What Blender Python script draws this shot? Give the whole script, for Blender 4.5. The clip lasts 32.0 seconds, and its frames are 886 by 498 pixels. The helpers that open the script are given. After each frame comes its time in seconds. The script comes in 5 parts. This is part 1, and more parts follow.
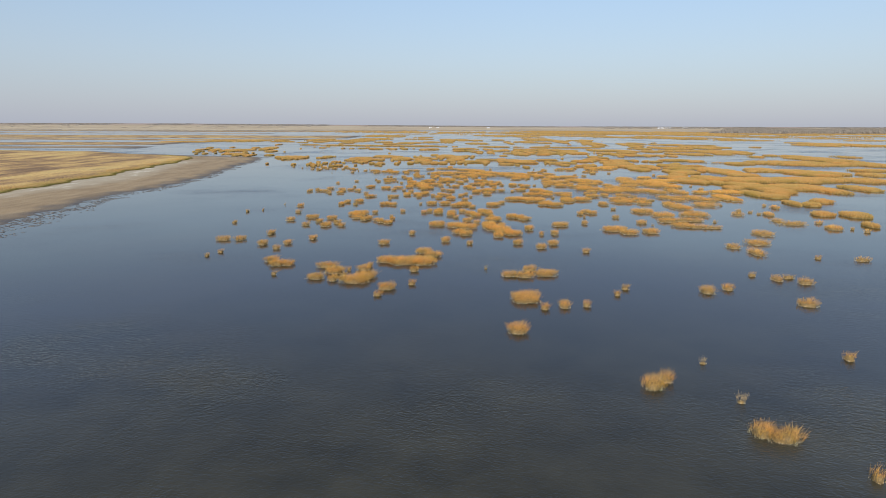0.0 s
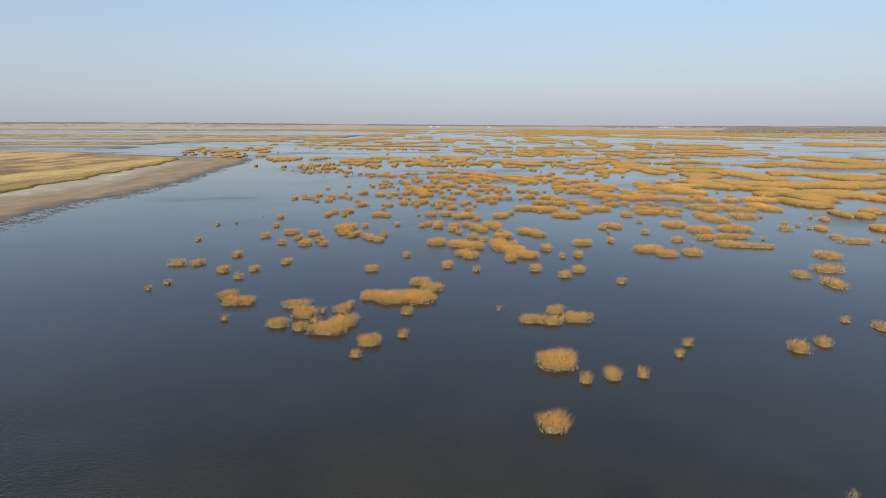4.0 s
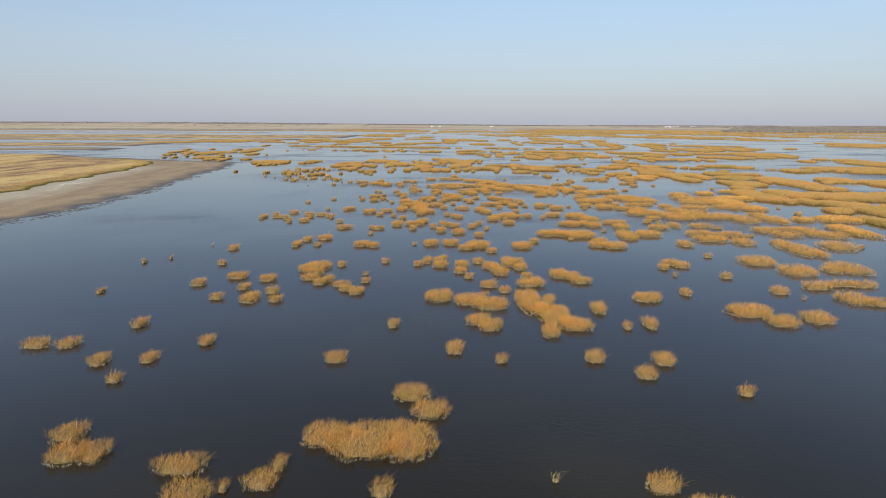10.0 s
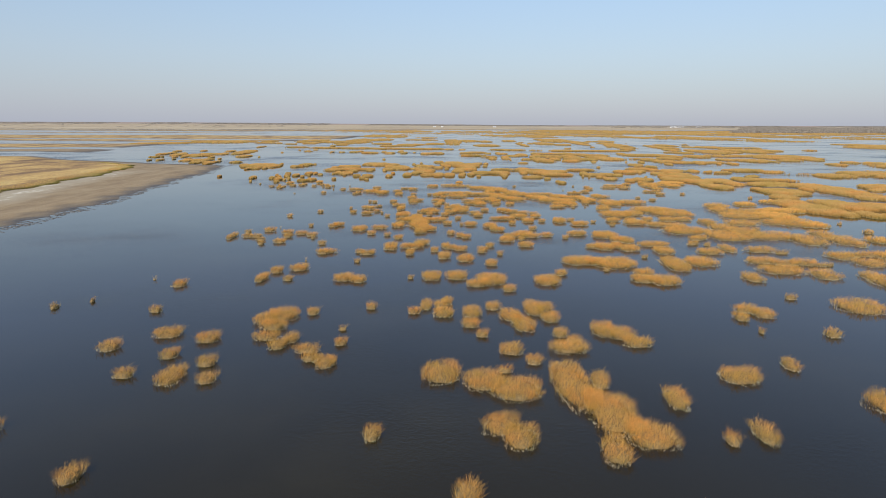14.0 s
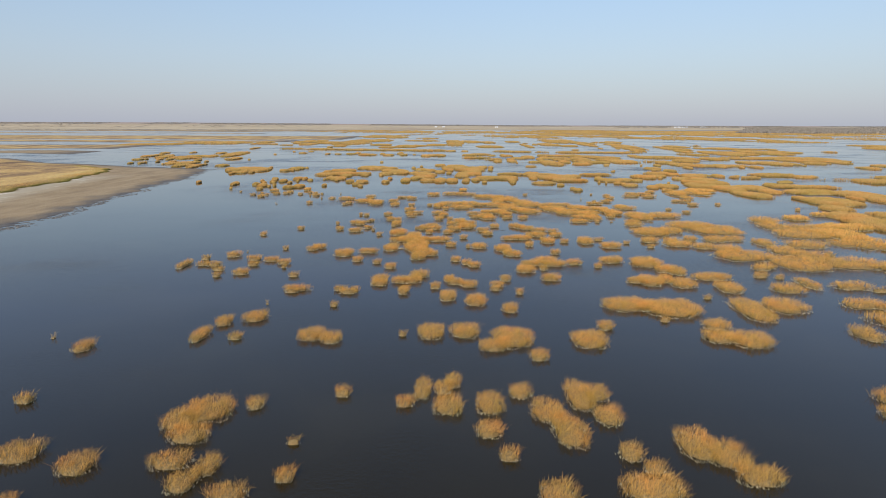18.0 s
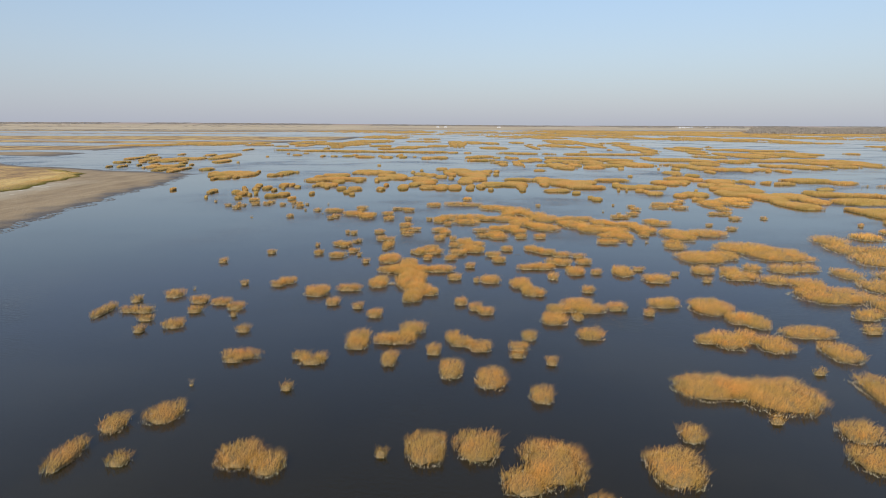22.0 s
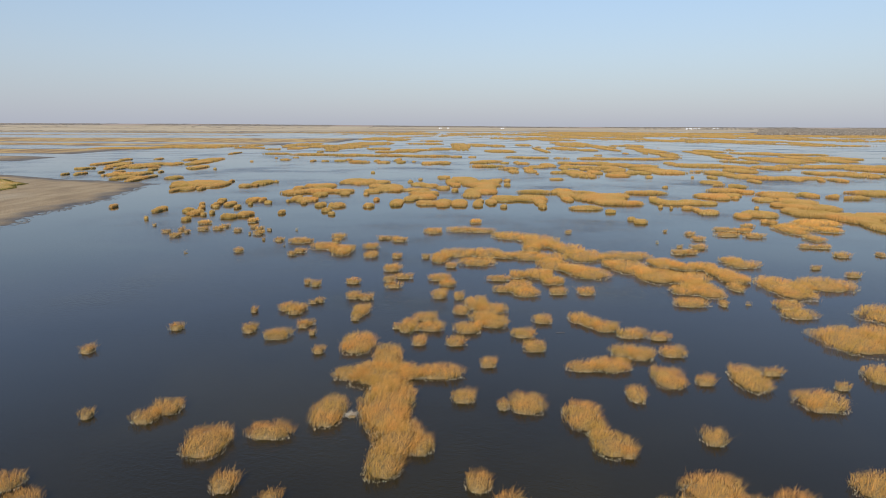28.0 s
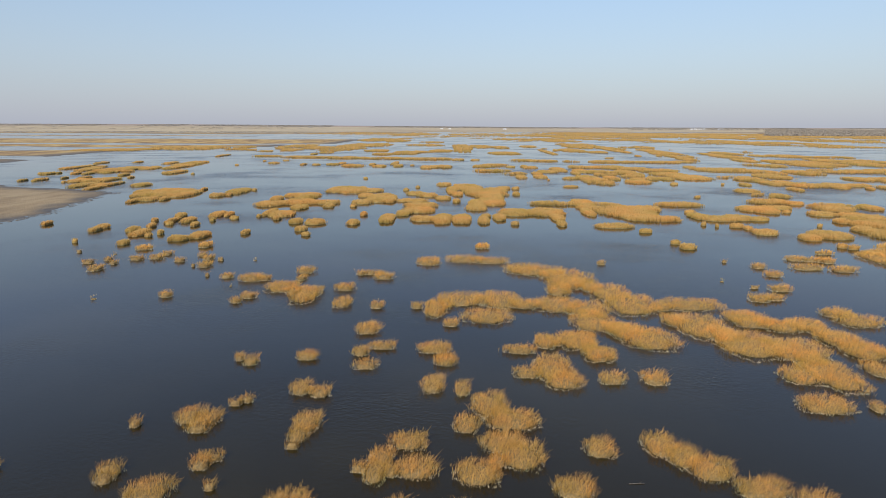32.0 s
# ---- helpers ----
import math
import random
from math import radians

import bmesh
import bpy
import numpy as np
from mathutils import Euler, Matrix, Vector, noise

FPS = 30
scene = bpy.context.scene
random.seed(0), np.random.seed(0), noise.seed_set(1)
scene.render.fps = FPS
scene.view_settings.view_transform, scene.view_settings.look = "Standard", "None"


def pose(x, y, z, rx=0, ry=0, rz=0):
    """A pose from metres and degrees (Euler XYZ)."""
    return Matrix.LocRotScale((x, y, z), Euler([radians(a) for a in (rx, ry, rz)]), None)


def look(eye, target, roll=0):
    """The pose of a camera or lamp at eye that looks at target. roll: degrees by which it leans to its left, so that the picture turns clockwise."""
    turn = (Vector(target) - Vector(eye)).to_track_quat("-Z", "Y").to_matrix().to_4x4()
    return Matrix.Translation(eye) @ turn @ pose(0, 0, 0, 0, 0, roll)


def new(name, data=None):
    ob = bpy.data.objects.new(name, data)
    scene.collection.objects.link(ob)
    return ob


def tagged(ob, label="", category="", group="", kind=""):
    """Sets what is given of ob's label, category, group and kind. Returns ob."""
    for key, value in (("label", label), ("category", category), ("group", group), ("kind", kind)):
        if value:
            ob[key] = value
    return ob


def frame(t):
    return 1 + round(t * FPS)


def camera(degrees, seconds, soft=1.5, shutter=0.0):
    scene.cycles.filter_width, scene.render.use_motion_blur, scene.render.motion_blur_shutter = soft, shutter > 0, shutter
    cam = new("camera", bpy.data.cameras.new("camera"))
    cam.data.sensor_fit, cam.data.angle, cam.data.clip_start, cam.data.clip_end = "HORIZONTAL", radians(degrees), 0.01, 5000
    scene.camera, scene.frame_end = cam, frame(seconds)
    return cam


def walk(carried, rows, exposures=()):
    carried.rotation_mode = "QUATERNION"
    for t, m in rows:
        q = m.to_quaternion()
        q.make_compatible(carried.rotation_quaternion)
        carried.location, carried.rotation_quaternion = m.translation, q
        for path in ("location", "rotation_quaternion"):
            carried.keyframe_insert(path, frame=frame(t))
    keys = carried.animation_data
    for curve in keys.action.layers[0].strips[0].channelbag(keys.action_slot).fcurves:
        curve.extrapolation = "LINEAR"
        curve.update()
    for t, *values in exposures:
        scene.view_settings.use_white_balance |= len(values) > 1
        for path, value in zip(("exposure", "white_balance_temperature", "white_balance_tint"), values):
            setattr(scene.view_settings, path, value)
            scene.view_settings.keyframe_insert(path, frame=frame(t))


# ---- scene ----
def fly(x, y, z, yaw, down, roll):
    """Camera pose: heading to the left, tilt below the horizon and roll, in degrees."""
    return pose(x, y, z, 0, 0, yaw) @ pose(0, 0, 0, 90 - down) @ pose(0, 0, 0, 0, 0, roll)


cam = camera(72, 32.0, soft=0.4)
PATH = [
    (0.0, fly(0.00, -0.00, 37.76, 0.00, 11.59, 0.17)),
    (1.0, fly(0.03, 8.72, 37.76, 0.00, 11.62, 0.17)),
    (2.0, fly(0.00, 17.64, 37.78, 0.01, 11.65, 0.17)),
    (3.0, fly(-0.08, 26.90, 37.83, 0.02, 11.66, 0.17)),
    (4.0, fly(-0.13, 36.44, 37.93, 0.04, 11.67, 0.17)),
    (5.0, fly(-0.13, 46.24, 38.05, 0.06, 11.67, 0.17)),
    (6.0, fly(-0.09, 56.24, 38.18, 0.08, 11.68, 0.17)),
    (7.0, fly(-0.07, 66.40, 38.33, 0.10, 11.69, 0.17)),
    (8.0, fly(-0.17, 76.61, 38.47, 0.11, 11.70, 0.17)),
    (9.0, fly(-0.50, 86.81, 38.60, 0.13, 11.71, 0.17)),
    (10.0, fly(-0.92, 97.02, 38.71, 0.18, 11.73, 0.17)),
    (11.0, fly(-1.18, 107.38, 38.81, 0.24, 11.74, 0.17)),
    (12.0, fly(-1.22, 117.97, 38.90, 0.30, 11.73, 0.17)),
    (13.0, fly(-1.28, 128.61, 38.97, 0.37, 11.71, 0.17)),
    (14.0, fly(-1.39, 139.17, 39.01, 0.42, 11.71, 0.17)),
    (15.0, fly(-1.58, 149.69, 39.03, 0.46, 11.71, 0.17)),
    (16.0, fly(-1.80, 160.22, 39.07, 0.48, 11.71, 0.17)),
    (17.0, fly(-2.02, 170.73, 39.11, 0.50, 11.71, 0.17)),
    (18.0, fly(-2.19, 181.22, 39.18, 0.54, 11.70, 0.17)),
    (19.0, fly(-2.31, 191.69, 39.26, 0.58, 11.70, 0.17)),
    (20.0, fly(-2.39, 202.10, 39.32, 0.63, 11.70, 0.17)),
    (21.0, fly(-2.46, 212.53, 39.38, 0.68, 11.70, 0.17)),
    (22.0, fly(-2.51, 223.12, 39.43, 0.72, 11.69, 0.17)),
    (23.0, fly(-2.62, 234.01, 39.49, 0.76, 11.68, 0.17)),
    (24.0, fly(-2.81, 245.17, 39.55, 0.81, 11.66, 0.17)),
    (25.0, fly(-2.92, 256.60, 39.60, 0.85, 11.65, 0.17)),
    (26.0, fly(-2.99, 268.30, 39.64, 0.88, 11.64, 0.17)),
    (27.0, fly(-3.09, 280.16, 39.70, 0.92, 11.61, 0.17)),
    (28.0, fly(-3.15, 292.10, 39.74, 0.96, 11.59, 0.17)),
    (29.0, fly(-3.15, 304.16, 39.76, 1.01, 11.58, 0.17)),
    (30.0, fly(-3.15, 316.56, 39.76, 1.06, 11.58, 0.17)),
    (31.0, fly(-3.09, 329.45, 39.79, 1.09, 11.57, 0.17)),
    (32.0, fly(-3.02, 342.56, 39.85, 1.12, 11.55, 0.17)),
]
walk(cam, PATH)

# ---- sky and sun ----
SUN_HEIGHT, SUN_FROM = 38.0, 200.0  # degrees; compass bearing with +y as north
world = bpy.data.worlds.new("sky")
scene.world = world
world.use_nodes = True
wt = world.node_tree
sky = wt.nodes.new("ShaderNodeTexSky")
sky.sky_type = "NISHITA"
sky.sun_disc = False
sky.sun_elevation = radians(SUN_HEIGHT)
sky.sun_rotation = radians(SUN_FROM)
sky.altitude = 100
sky.air_density = 1.1
sky.dust_density = 0.2
sky.ozone_density = 1.6
# haze: thick along the horizon, gone near the zenith
way = wt.nodes.new("ShaderNodeTexCoord")
axes = wt.nodes.new("ShaderNodeSeparateXYZ")
wt.links.new(way.outputs["Generated"], axes.inputs[0])
def by_height(*stops):
    """A ramp over the sine of the height above the horizon."""
    r = wt.nodes.new("ShaderNodeValToRGB")
    while len(r.color_ramp.elements) < len(stops):
        r.color_ramp.elements.new(0.5)
    for el, (at, col) in zip(r.color_ramp.elements, stops):
        el.position, el.color = at, (*col, 1)
    wt.links.new(axes.outputs[2], r.inputs[0])
    return r.outputs[0]


haze_and_band = wt.nodes.new("ShaderNodeMix")
haze_and_band.data_type = "RGBA"
# a bright blue band is added at 0.25-0.34 to lift the water's reflections
wt.links.new(by_height((0.0, (0.94,) * 3), (0.19, (0.56,) * 3), (0.25, (0.86,) * 3), (0.34, (0.84,) * 3), (0.44, (0.38,) * 3), (0.58, (0.0,) * 3)), haze_and_band.inputs[0])
wt.links.new(by_height((0.0, (2.03, 2.26, 2.86)), (0.1, (1.94, 2.25, 2.9)), (0.19, (1.70, 2.1, 2.82)), (0.25, (1.82, 2.62, 4.2)), (0.34, (1.62, 2.48, 4.1)), (0.5, (1.25, 2.0, 3.6))), haze_and_band.inputs[7])
wt.links.new(sky.outputs[0], haze_and_band.inputs[6])
wt.links.new(haze_and_band.outputs[2], wt.nodes["Background"].inputs[0])
wt.nodes["Background"].inputs[1].default_value = 0.15
sun_data = bpy.data.lights.new("sun", "SUN")
sun_data.energy = 4.1
sun_data.angle = radians(0.6)
sun_data.color = (1.0, 0.93, 0.82)
sun = new("sun", sun_data)
b, e = radians(SUN_FROM), radians(SUN_HEIGHT)
sun.matrix_world = look((300 * math.sin(b) * math.cos(e), 300 * math.cos(b) * math.cos(e), 300 * math.sin(e)), (0, 0, 0))
scene.view_settings.exposure = 0.27

# ---- materials ----
def material(name):
    m = bpy.data.materials.new(name)
    m.use_nodes = True
    nt = m.node_tree
    return m, nt, nt.nodes["Principled BSDF"]


def node(nt, kind, **values):
    n = nt.nodes.new(kind)
    for key, value in values.items():
        n.inputs[key.replace("_", " ")].default_value = value
    return n


def ramp(nt, fac, *stops):
    r = nt.nodes.new("ShaderNodeValToRGB")
    els = r.color_ramp.elements
    while len(els) < len(stops):
        els.new(0.5)
    for el, (at, col) in zip(els, stops):
        el.position, el.color = at, (*col, 1)
    nt.links.new(fac, r.inputs[0])
    return r.outputs[0]


def blend(nt, fac, a, b_, mode="MIX"):
    mx = nt.nodes.new("ShaderNodeMix")
    mx.data_type, mx.blend_type = "RGBA", mode
    for sock, val in ((mx.inputs[0], fac), (mx.inputs[6], a), (mx.inputs[7], b_)):
        if isinstance(val, (int, float)):
            sock.default_value = val
        elif isinstance(val, tuple):
            sock.default_value = (*val, 1)
        else:
            nt.links.new(val, sock)
    return mx.outputs[2]


def maths(nt, op, a, b_=0.0):
    n = nt.nodes.new("ShaderNodeMath")
    n.operation = op
    for sock, val in zip(n.inputs, (a, b_)):
        if isinstance(val, (int, float)):
            sock.default_value = val
        else:
            nt.links.new(val, sock)
    return n.outputs[0]


def place(nt, sx=1.0, sy=1.0, sz=1.0):
    """World position, scaled."""
    g = nt.nodes.new("ShaderNodeNewGeometry")
    mp = nt.nodes.new("ShaderNodeMapping")
    mp.inputs["Scale"].default_value = (sx, sy, sz)
    nt.links.new(g.outputs["Position"], mp.inputs[0])
    return mp.outputs[0], g


def grain(nt, vec, scale, detail=3.0, rough=0.55):
    n = node(nt, "ShaderNodeTexNoise", Scale=scale, Detail=detail, Roughness=rough)
    nt.links.new(vec, n.inputs["Vector"])
    return n.outputs["Fac"]


def reed_material(name, root, low, high, tip, span, spread=1.0, patch_size=0.11, foot=0.0, knees=(0.13, 0.45), flecks=1.0, thinness=0.3):
    """Dry reed by height: pale root sheaths, darker greenish straw, golden leaves, brown plumes."""
    m, nt, p = material(name)
    vec, g = place(nt)
    sep = nt.nodes.new("ShaderNodeSeparateXYZ")
    nt.links.new(g.outputs["Position"], sep.inputs[0])
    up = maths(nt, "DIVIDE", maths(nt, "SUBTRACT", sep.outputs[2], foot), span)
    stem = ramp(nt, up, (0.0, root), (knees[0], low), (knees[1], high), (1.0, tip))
    each = g.outputs["Random Per Island"]
    tone = ramp(nt, each, (0.0, (1 - 0.4 * spread, 1 - 0.43 * spread, 1 - 0.5 * spread)), (0.35, (0.92, 0.9, 0.85)), (0.75, (1.08, 1.05, 1.0)), (1.0, (1 + 0.35 * spread, 1 + 0.3 * spread, 1 + 0.25 * spread)))
    col = blend(nt, 1.0, stem, tone, "MULTIPLY")
    patch = grain(nt, vec, patch_size, 3.0)
    stand = ramp(nt, patch, (0.30, (0.85, 0.90, 0.72)), (0.47, (1.0, 1.0, 0.97)), (0.68, (1.14, 0.95, 0.82)))
    col = blend(nt, 1.0, col, stand, "MULTIPLY")
    fleck = ramp(nt, grain(nt, vec, 6.5, 2.0, 0.7), (0.34, (0.42, 0.38, 0.33)), (0.5, (1.0, 0.98, 0.94)), (0.65, (1.55, 1.5, 1.36)))
    col = blend(nt, flecks, col, blend(nt, 1.0, col, fleck, "MULTIPLY"))
    nt.links.new(col, p.inputs["Base Color"])
    p.inputs["Roughness"].default_value = 0.72
    p.inputs["Specular IOR Level"].default_value = 0.25
    thin = nt.nodes.new("ShaderNodeBsdfTranslucent")
    nt.links.new(col, thin.inputs[0])
    mix = nt.nodes.new("ShaderNodeMixShader")
    mix.inputs[0].default_value = thinness
    nt.links.new(p.outputs[0], mix.inputs[1])
    nt.links.new(thin.outputs[0], mix.inputs[2])
    nt.links.new(mix.outputs[0], nt.nodes["Material Output"].inputs[0])
    return m


# REED's low tone: olive straw, deepened to paint in the stand's shaded sides
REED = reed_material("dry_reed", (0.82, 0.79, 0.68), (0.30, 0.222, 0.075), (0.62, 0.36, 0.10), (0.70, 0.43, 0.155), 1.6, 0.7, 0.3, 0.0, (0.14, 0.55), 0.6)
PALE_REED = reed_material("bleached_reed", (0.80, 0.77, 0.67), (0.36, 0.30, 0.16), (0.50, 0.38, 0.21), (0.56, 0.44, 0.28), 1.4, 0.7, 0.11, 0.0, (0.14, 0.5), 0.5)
FAR_REED = reed_material("far_dry_reed", (0.40, 0.33, 0.18), (0.37, 0.255, 0.09), (0.515, 0.332, 0.112), (0.57, 0.38, 0.15), 1.5, 0.22, 0.05, 0.0, (0.13, 0.55), 0.35, 0.4)
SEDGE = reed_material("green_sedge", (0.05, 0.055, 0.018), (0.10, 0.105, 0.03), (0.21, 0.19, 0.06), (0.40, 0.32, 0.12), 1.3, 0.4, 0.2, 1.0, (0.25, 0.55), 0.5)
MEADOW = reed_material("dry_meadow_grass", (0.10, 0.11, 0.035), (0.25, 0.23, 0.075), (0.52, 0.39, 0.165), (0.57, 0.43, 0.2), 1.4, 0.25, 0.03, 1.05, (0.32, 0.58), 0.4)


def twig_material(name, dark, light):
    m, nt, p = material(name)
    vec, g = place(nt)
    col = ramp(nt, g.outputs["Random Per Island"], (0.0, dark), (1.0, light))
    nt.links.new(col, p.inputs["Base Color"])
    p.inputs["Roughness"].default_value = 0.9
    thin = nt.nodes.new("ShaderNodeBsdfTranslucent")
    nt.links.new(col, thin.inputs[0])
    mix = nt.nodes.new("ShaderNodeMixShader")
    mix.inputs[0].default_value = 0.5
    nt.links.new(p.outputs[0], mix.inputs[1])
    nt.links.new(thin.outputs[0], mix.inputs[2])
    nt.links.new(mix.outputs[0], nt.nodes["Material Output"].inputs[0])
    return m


# far twigs have distance haze painted in: base colour paled beyond bare wood
HAZED_TWIG = twig_material("hazed_bare_twigs", (0.34, 0.30, 0.25), (0.44, 0.39, 0.33))
GROVE = twig_material("bare_brown_crowns", (0.31, 0.265, 0.21), (0.42, 0.36, 0.29))


def water_material():
    m, nt, p = material("marsh_water")
    vec, g = place(nt)
    wide, _ = place(nt, 0.7, 1.0, 1.0)
    wide.node.inputs["Rotation"].default_value = (0, 0, radians(28))
    # silt and weed in the shallows
    silt = grain(nt, vec, 0.018, 5.0)
    p.inputs["IOR"].default_value = 1.333
    p.inputs["Specular IOR Level"].default_value = 0.52
    col = ramp(nt, silt, (0.32, (0.0140, 0.0100, 0.0032)), (0.52, (0.0185, 0.0134, 0.0044)), (0.72, (0.028, 0.021, 0.0076)))
    # cloudier water over the mud flats in the south
    south = nt.nodes.new("ShaderNodeSeparateXYZ")
    nt.links.new(g.outputs["Position"], south.inputs[0])
    cloudy = nt.nodes.new("ShaderNodeMapRange")
    for k, value in ((1, 60.0), (2, 170.0), (3, 1.0), (4, 0.0)):
        cloudy.inputs[k].default_value = value
    nt.links.new(maths(nt, "ADD", south.outputs[1], maths(nt, "MULTIPLY", silt, 60.0)), cloudy.inputs[0])
    flats = ramp(nt, grain(nt, vec, 0.07, 5.0, 0.6), (0.35, (0.027, 0.025, 0.016)), (0.65, (0.050, 0.046, 0.030)))
    col = blend(nt, cloudy.outputs[0], col, flats)
    nt.links.new(col, p.inputs["Base Color"])
    # gusts ruffle the surface in patches
    swept, _ = place(nt, 0.75, 1.0, 1.0)
    swept.node.inputs["Rotation"].default_value = (0, 0, radians(-24))
    gust = ramp(nt, grain(nt, swept, 0.016, 4.0, 0.6), (0.42, (0.08, 0.08, 0.08)), (0.54, (0.35, 0.35, 0.35)), (0.66, (1.1, 1.1, 1.1)))
    sep = nt.nodes.new("ShaderNodeSeparateXYZ")
    nt.links.new(g.outputs["Position"], sep.inputs[0])
    off = maths(nt, "DIVIDE", maths(nt, "ADD", sep.outputs[0], 168.0), 40.0)
    open_water = maths(nt, "DIVIDE", maths(nt, "SUBTRACT", sep.outputs[1], 650.0), 80.0)
    lee = maths(nt, "MINIMUM", maths(nt, "MAXIMUM", maths(nt, "MAXIMUM", off, open_water), 0.12), 1.0)  # calm water under the shore
    # the wind has more run on the open water further out
    fetch = maths(nt, "ADD", 0.18, maths(nt, "MULTIPLY", maths(nt, "MINIMUM", maths(nt, "MAXIMUM", maths(nt, "DIVIDE", maths(nt, "SUBTRACT", sep.outputs[1], 250.0), 450.0), 0.0), 1.0), 0.30))
    fetch = maths(nt, "ADD", fetch, maths(nt, "MULTIPLY", cloudy.outputs[0], 1.1))
    ripple = grain(nt, wide, 3.6, 2.0, 0.5)
    swell = grain(nt, wide, 1.5, 2.0, 0.5)
    height = maths(nt, "ADD", maths(nt, "MULTIPLY", ripple, 0.6), maths(nt, "MULTIPLY", swell, 0.7))
    bump = nt.nodes.new("ShaderNodeBump")
    bump.inputs["Distance"].default_value = 0.30
    nt.links.new(maths(nt, "MULTIPLY", maths(nt, "MULTIPLY", gust, lee), fetch), bump.inputs["Strength"])
    nt.links.new(height, bump.inputs["Height"])
    # normals are tilted a little south so the water reflects higher, bluer sky
    south_tilt = nt.nodes.new("ShaderNodeCombineXYZ")
    nt.links.new(maths(nt, "SUBTRACT", -0.002, maths(nt, "MULTIPLY", maths(nt, "MULTIPLY", gust, lee), maths(nt, "MULTIPLY", fetch, 0.08))), south_tilt.inputs[1])
    faces = nt.nodes.new("ShaderNodeVectorMath")
    nt.links.new(bump.outputs[0], faces.inputs[0])
    nt.links.new(south_tilt.outputs[0], faces.inputs[1])
    level = nt.nodes.new("ShaderNodeVectorMath")
    level.operation = "NORMALIZE"
    nt.links.new(faces.outputs[0], level.inputs[0])
    nt.links.new(level.outputs[0], p.inputs["Normal"])
    nt.links.new(maths(nt, "ADD", 0.05, maths(nt, "MULTIPLY", maths(nt, "MULTIPLY", gust, lee), 0.09)), p.inputs["Roughness"])
    return m


WATER = water_material()


def ground_material():
    """Wet mud, pale sand with salt streaks, dry turf and far fields, by the cover painted on the sheet."""
    m, nt, p = material("shore_ground")
    vec, g = place(nt)
    cover = nt.nodes.new("ShaderNodeAttribute")
    cover.attribute_name = "cover"
    sep = nt.nodes.new("ShaderNodeSeparateColor")
    nt.links.new(cover.outputs["Color"], sep.inputs[0])
    along, _ = place(nt, 1.0, 0.25, 1.0)
    sand = ramp(nt, grain(nt, along, 0.12, 6.0, 0.65), (0.3, (0.195, 0.132, 0.068)), (0.5, (0.262, 0.184, 0.098)), (0.7, (0.315, 0.232, 0.13)))
    salt = ramp(nt, grain(nt, along, 0.2, 6.0, 0.65), (0.35, (0.31, 0.25, 0.165)), (0.57, (0.36, 0.30, 0.205)), (0.68, (0.60, 0.54, 0.44)))
    mud = ramp(nt, grain(nt, vec, 0.35, 5.0), (0.35, (0.045, 0.036, 0.026)), (0.6, (0.10, 0.077, 0.053)))
    across, _ = place(nt, 1.0, 0.3, 1.0)
    turf = ramp(nt, grain(nt, across, 0.03, 6.0, 0.68), (0.36, (0.14, 0.08, 0.034)), (0.45, (0.26, 0.155, 0.06)), (0.53, (0.44, 0.28, 0.093)), (0.62, (0.50, 0.345, 0.118)), (0.72, (0.29, 0.22, 0.072)))
    strips, _ = place(nt, 0.0014, 0.0085, 1.0)
    field = ramp(nt, grain(nt, strips, 1.0, 4.0, 0.6), (0.34, (0.22, 0.155, 0.10)), (0.43, (0.33, 0.25, 0.155)), (0.52, (0.45, 0.365, 0.235)), (0.60, (0.34, 0.26, 0.165)), (0.70, (0.23, 0.165, 0.11)))
    # rough heath on the rise behind the fields
    where = nt.nodes.new("ShaderNodeSeparateXYZ")
    nt.links.new(g.outputs["Position"], where.inputs[0])
    rise = nt.nodes.new("ShaderNodeMapRange")
    for k, value in ((1, 4500.0), (2, 4750.0), (3, 0.0), (4, 0.8)):
        rise.inputs[k].default_value = value
    nt.links.new(where.outputs[1], rise.inputs[0])
    heath = ramp(nt, grain(nt, strips, 3.0, 4.0, 0.65), (0.36, (0.19, 0.14, 0.12)), (0.5, (0.25, 0.185, 0.155)), (0.64, (0.34, 0.26, 0.20)))
    field = blend(nt, rise.outputs[0], field, heath)
    tuft = ramp(nt, grain(nt, vec, 0.5, 4.0, 0.7), (0.3, (0.55, 0.52, 0.5)), (0.5, (1.0, 1.0, 1.0)), (0.7, (1.3, 1.28, 1.22)))
    turf = blend(nt, 1.0, turf, tuft, "MULTIPLY")
    col = blend(nt, cover.outputs["Alpha"], sand, salt)
    col = blend(nt, sep.outputs[0], col, mud)
    col = blend(nt, sep.outputs[1], col, turf)
    col = blend(nt, sep.outputs[2], col, field)
    nt.links.new(col, p.inputs["Base Color"])
    nt.links.new(maths(nt, "SUBTRACT", 0.92, maths(nt, "MULTIPLY", sep.outputs[0], 0.35)), p.inputs["Roughness"])
    bump = nt.nodes.new("ShaderNodeBump")
    bump.inputs["Distance"].default_value = 0.5
    nt.links.new(grain(nt, vec, 0.9, 5.0), bump.inputs["Height"])
    nt.links.new(bump.outputs[0], p.inputs["Normal"])
    return m


GROUND = ground_material()


def plain_material(name, dark, light, rough, scale):
    m, nt, p = material(name)
    vec, g = place(nt)
    nt.links.new(ramp(nt, grain(nt, vec, scale, 5.0), (0.35, dark), (0.65, light)), p.inputs["Base Color"])
    p.inputs["Roughness"].default_value = rough
    return m


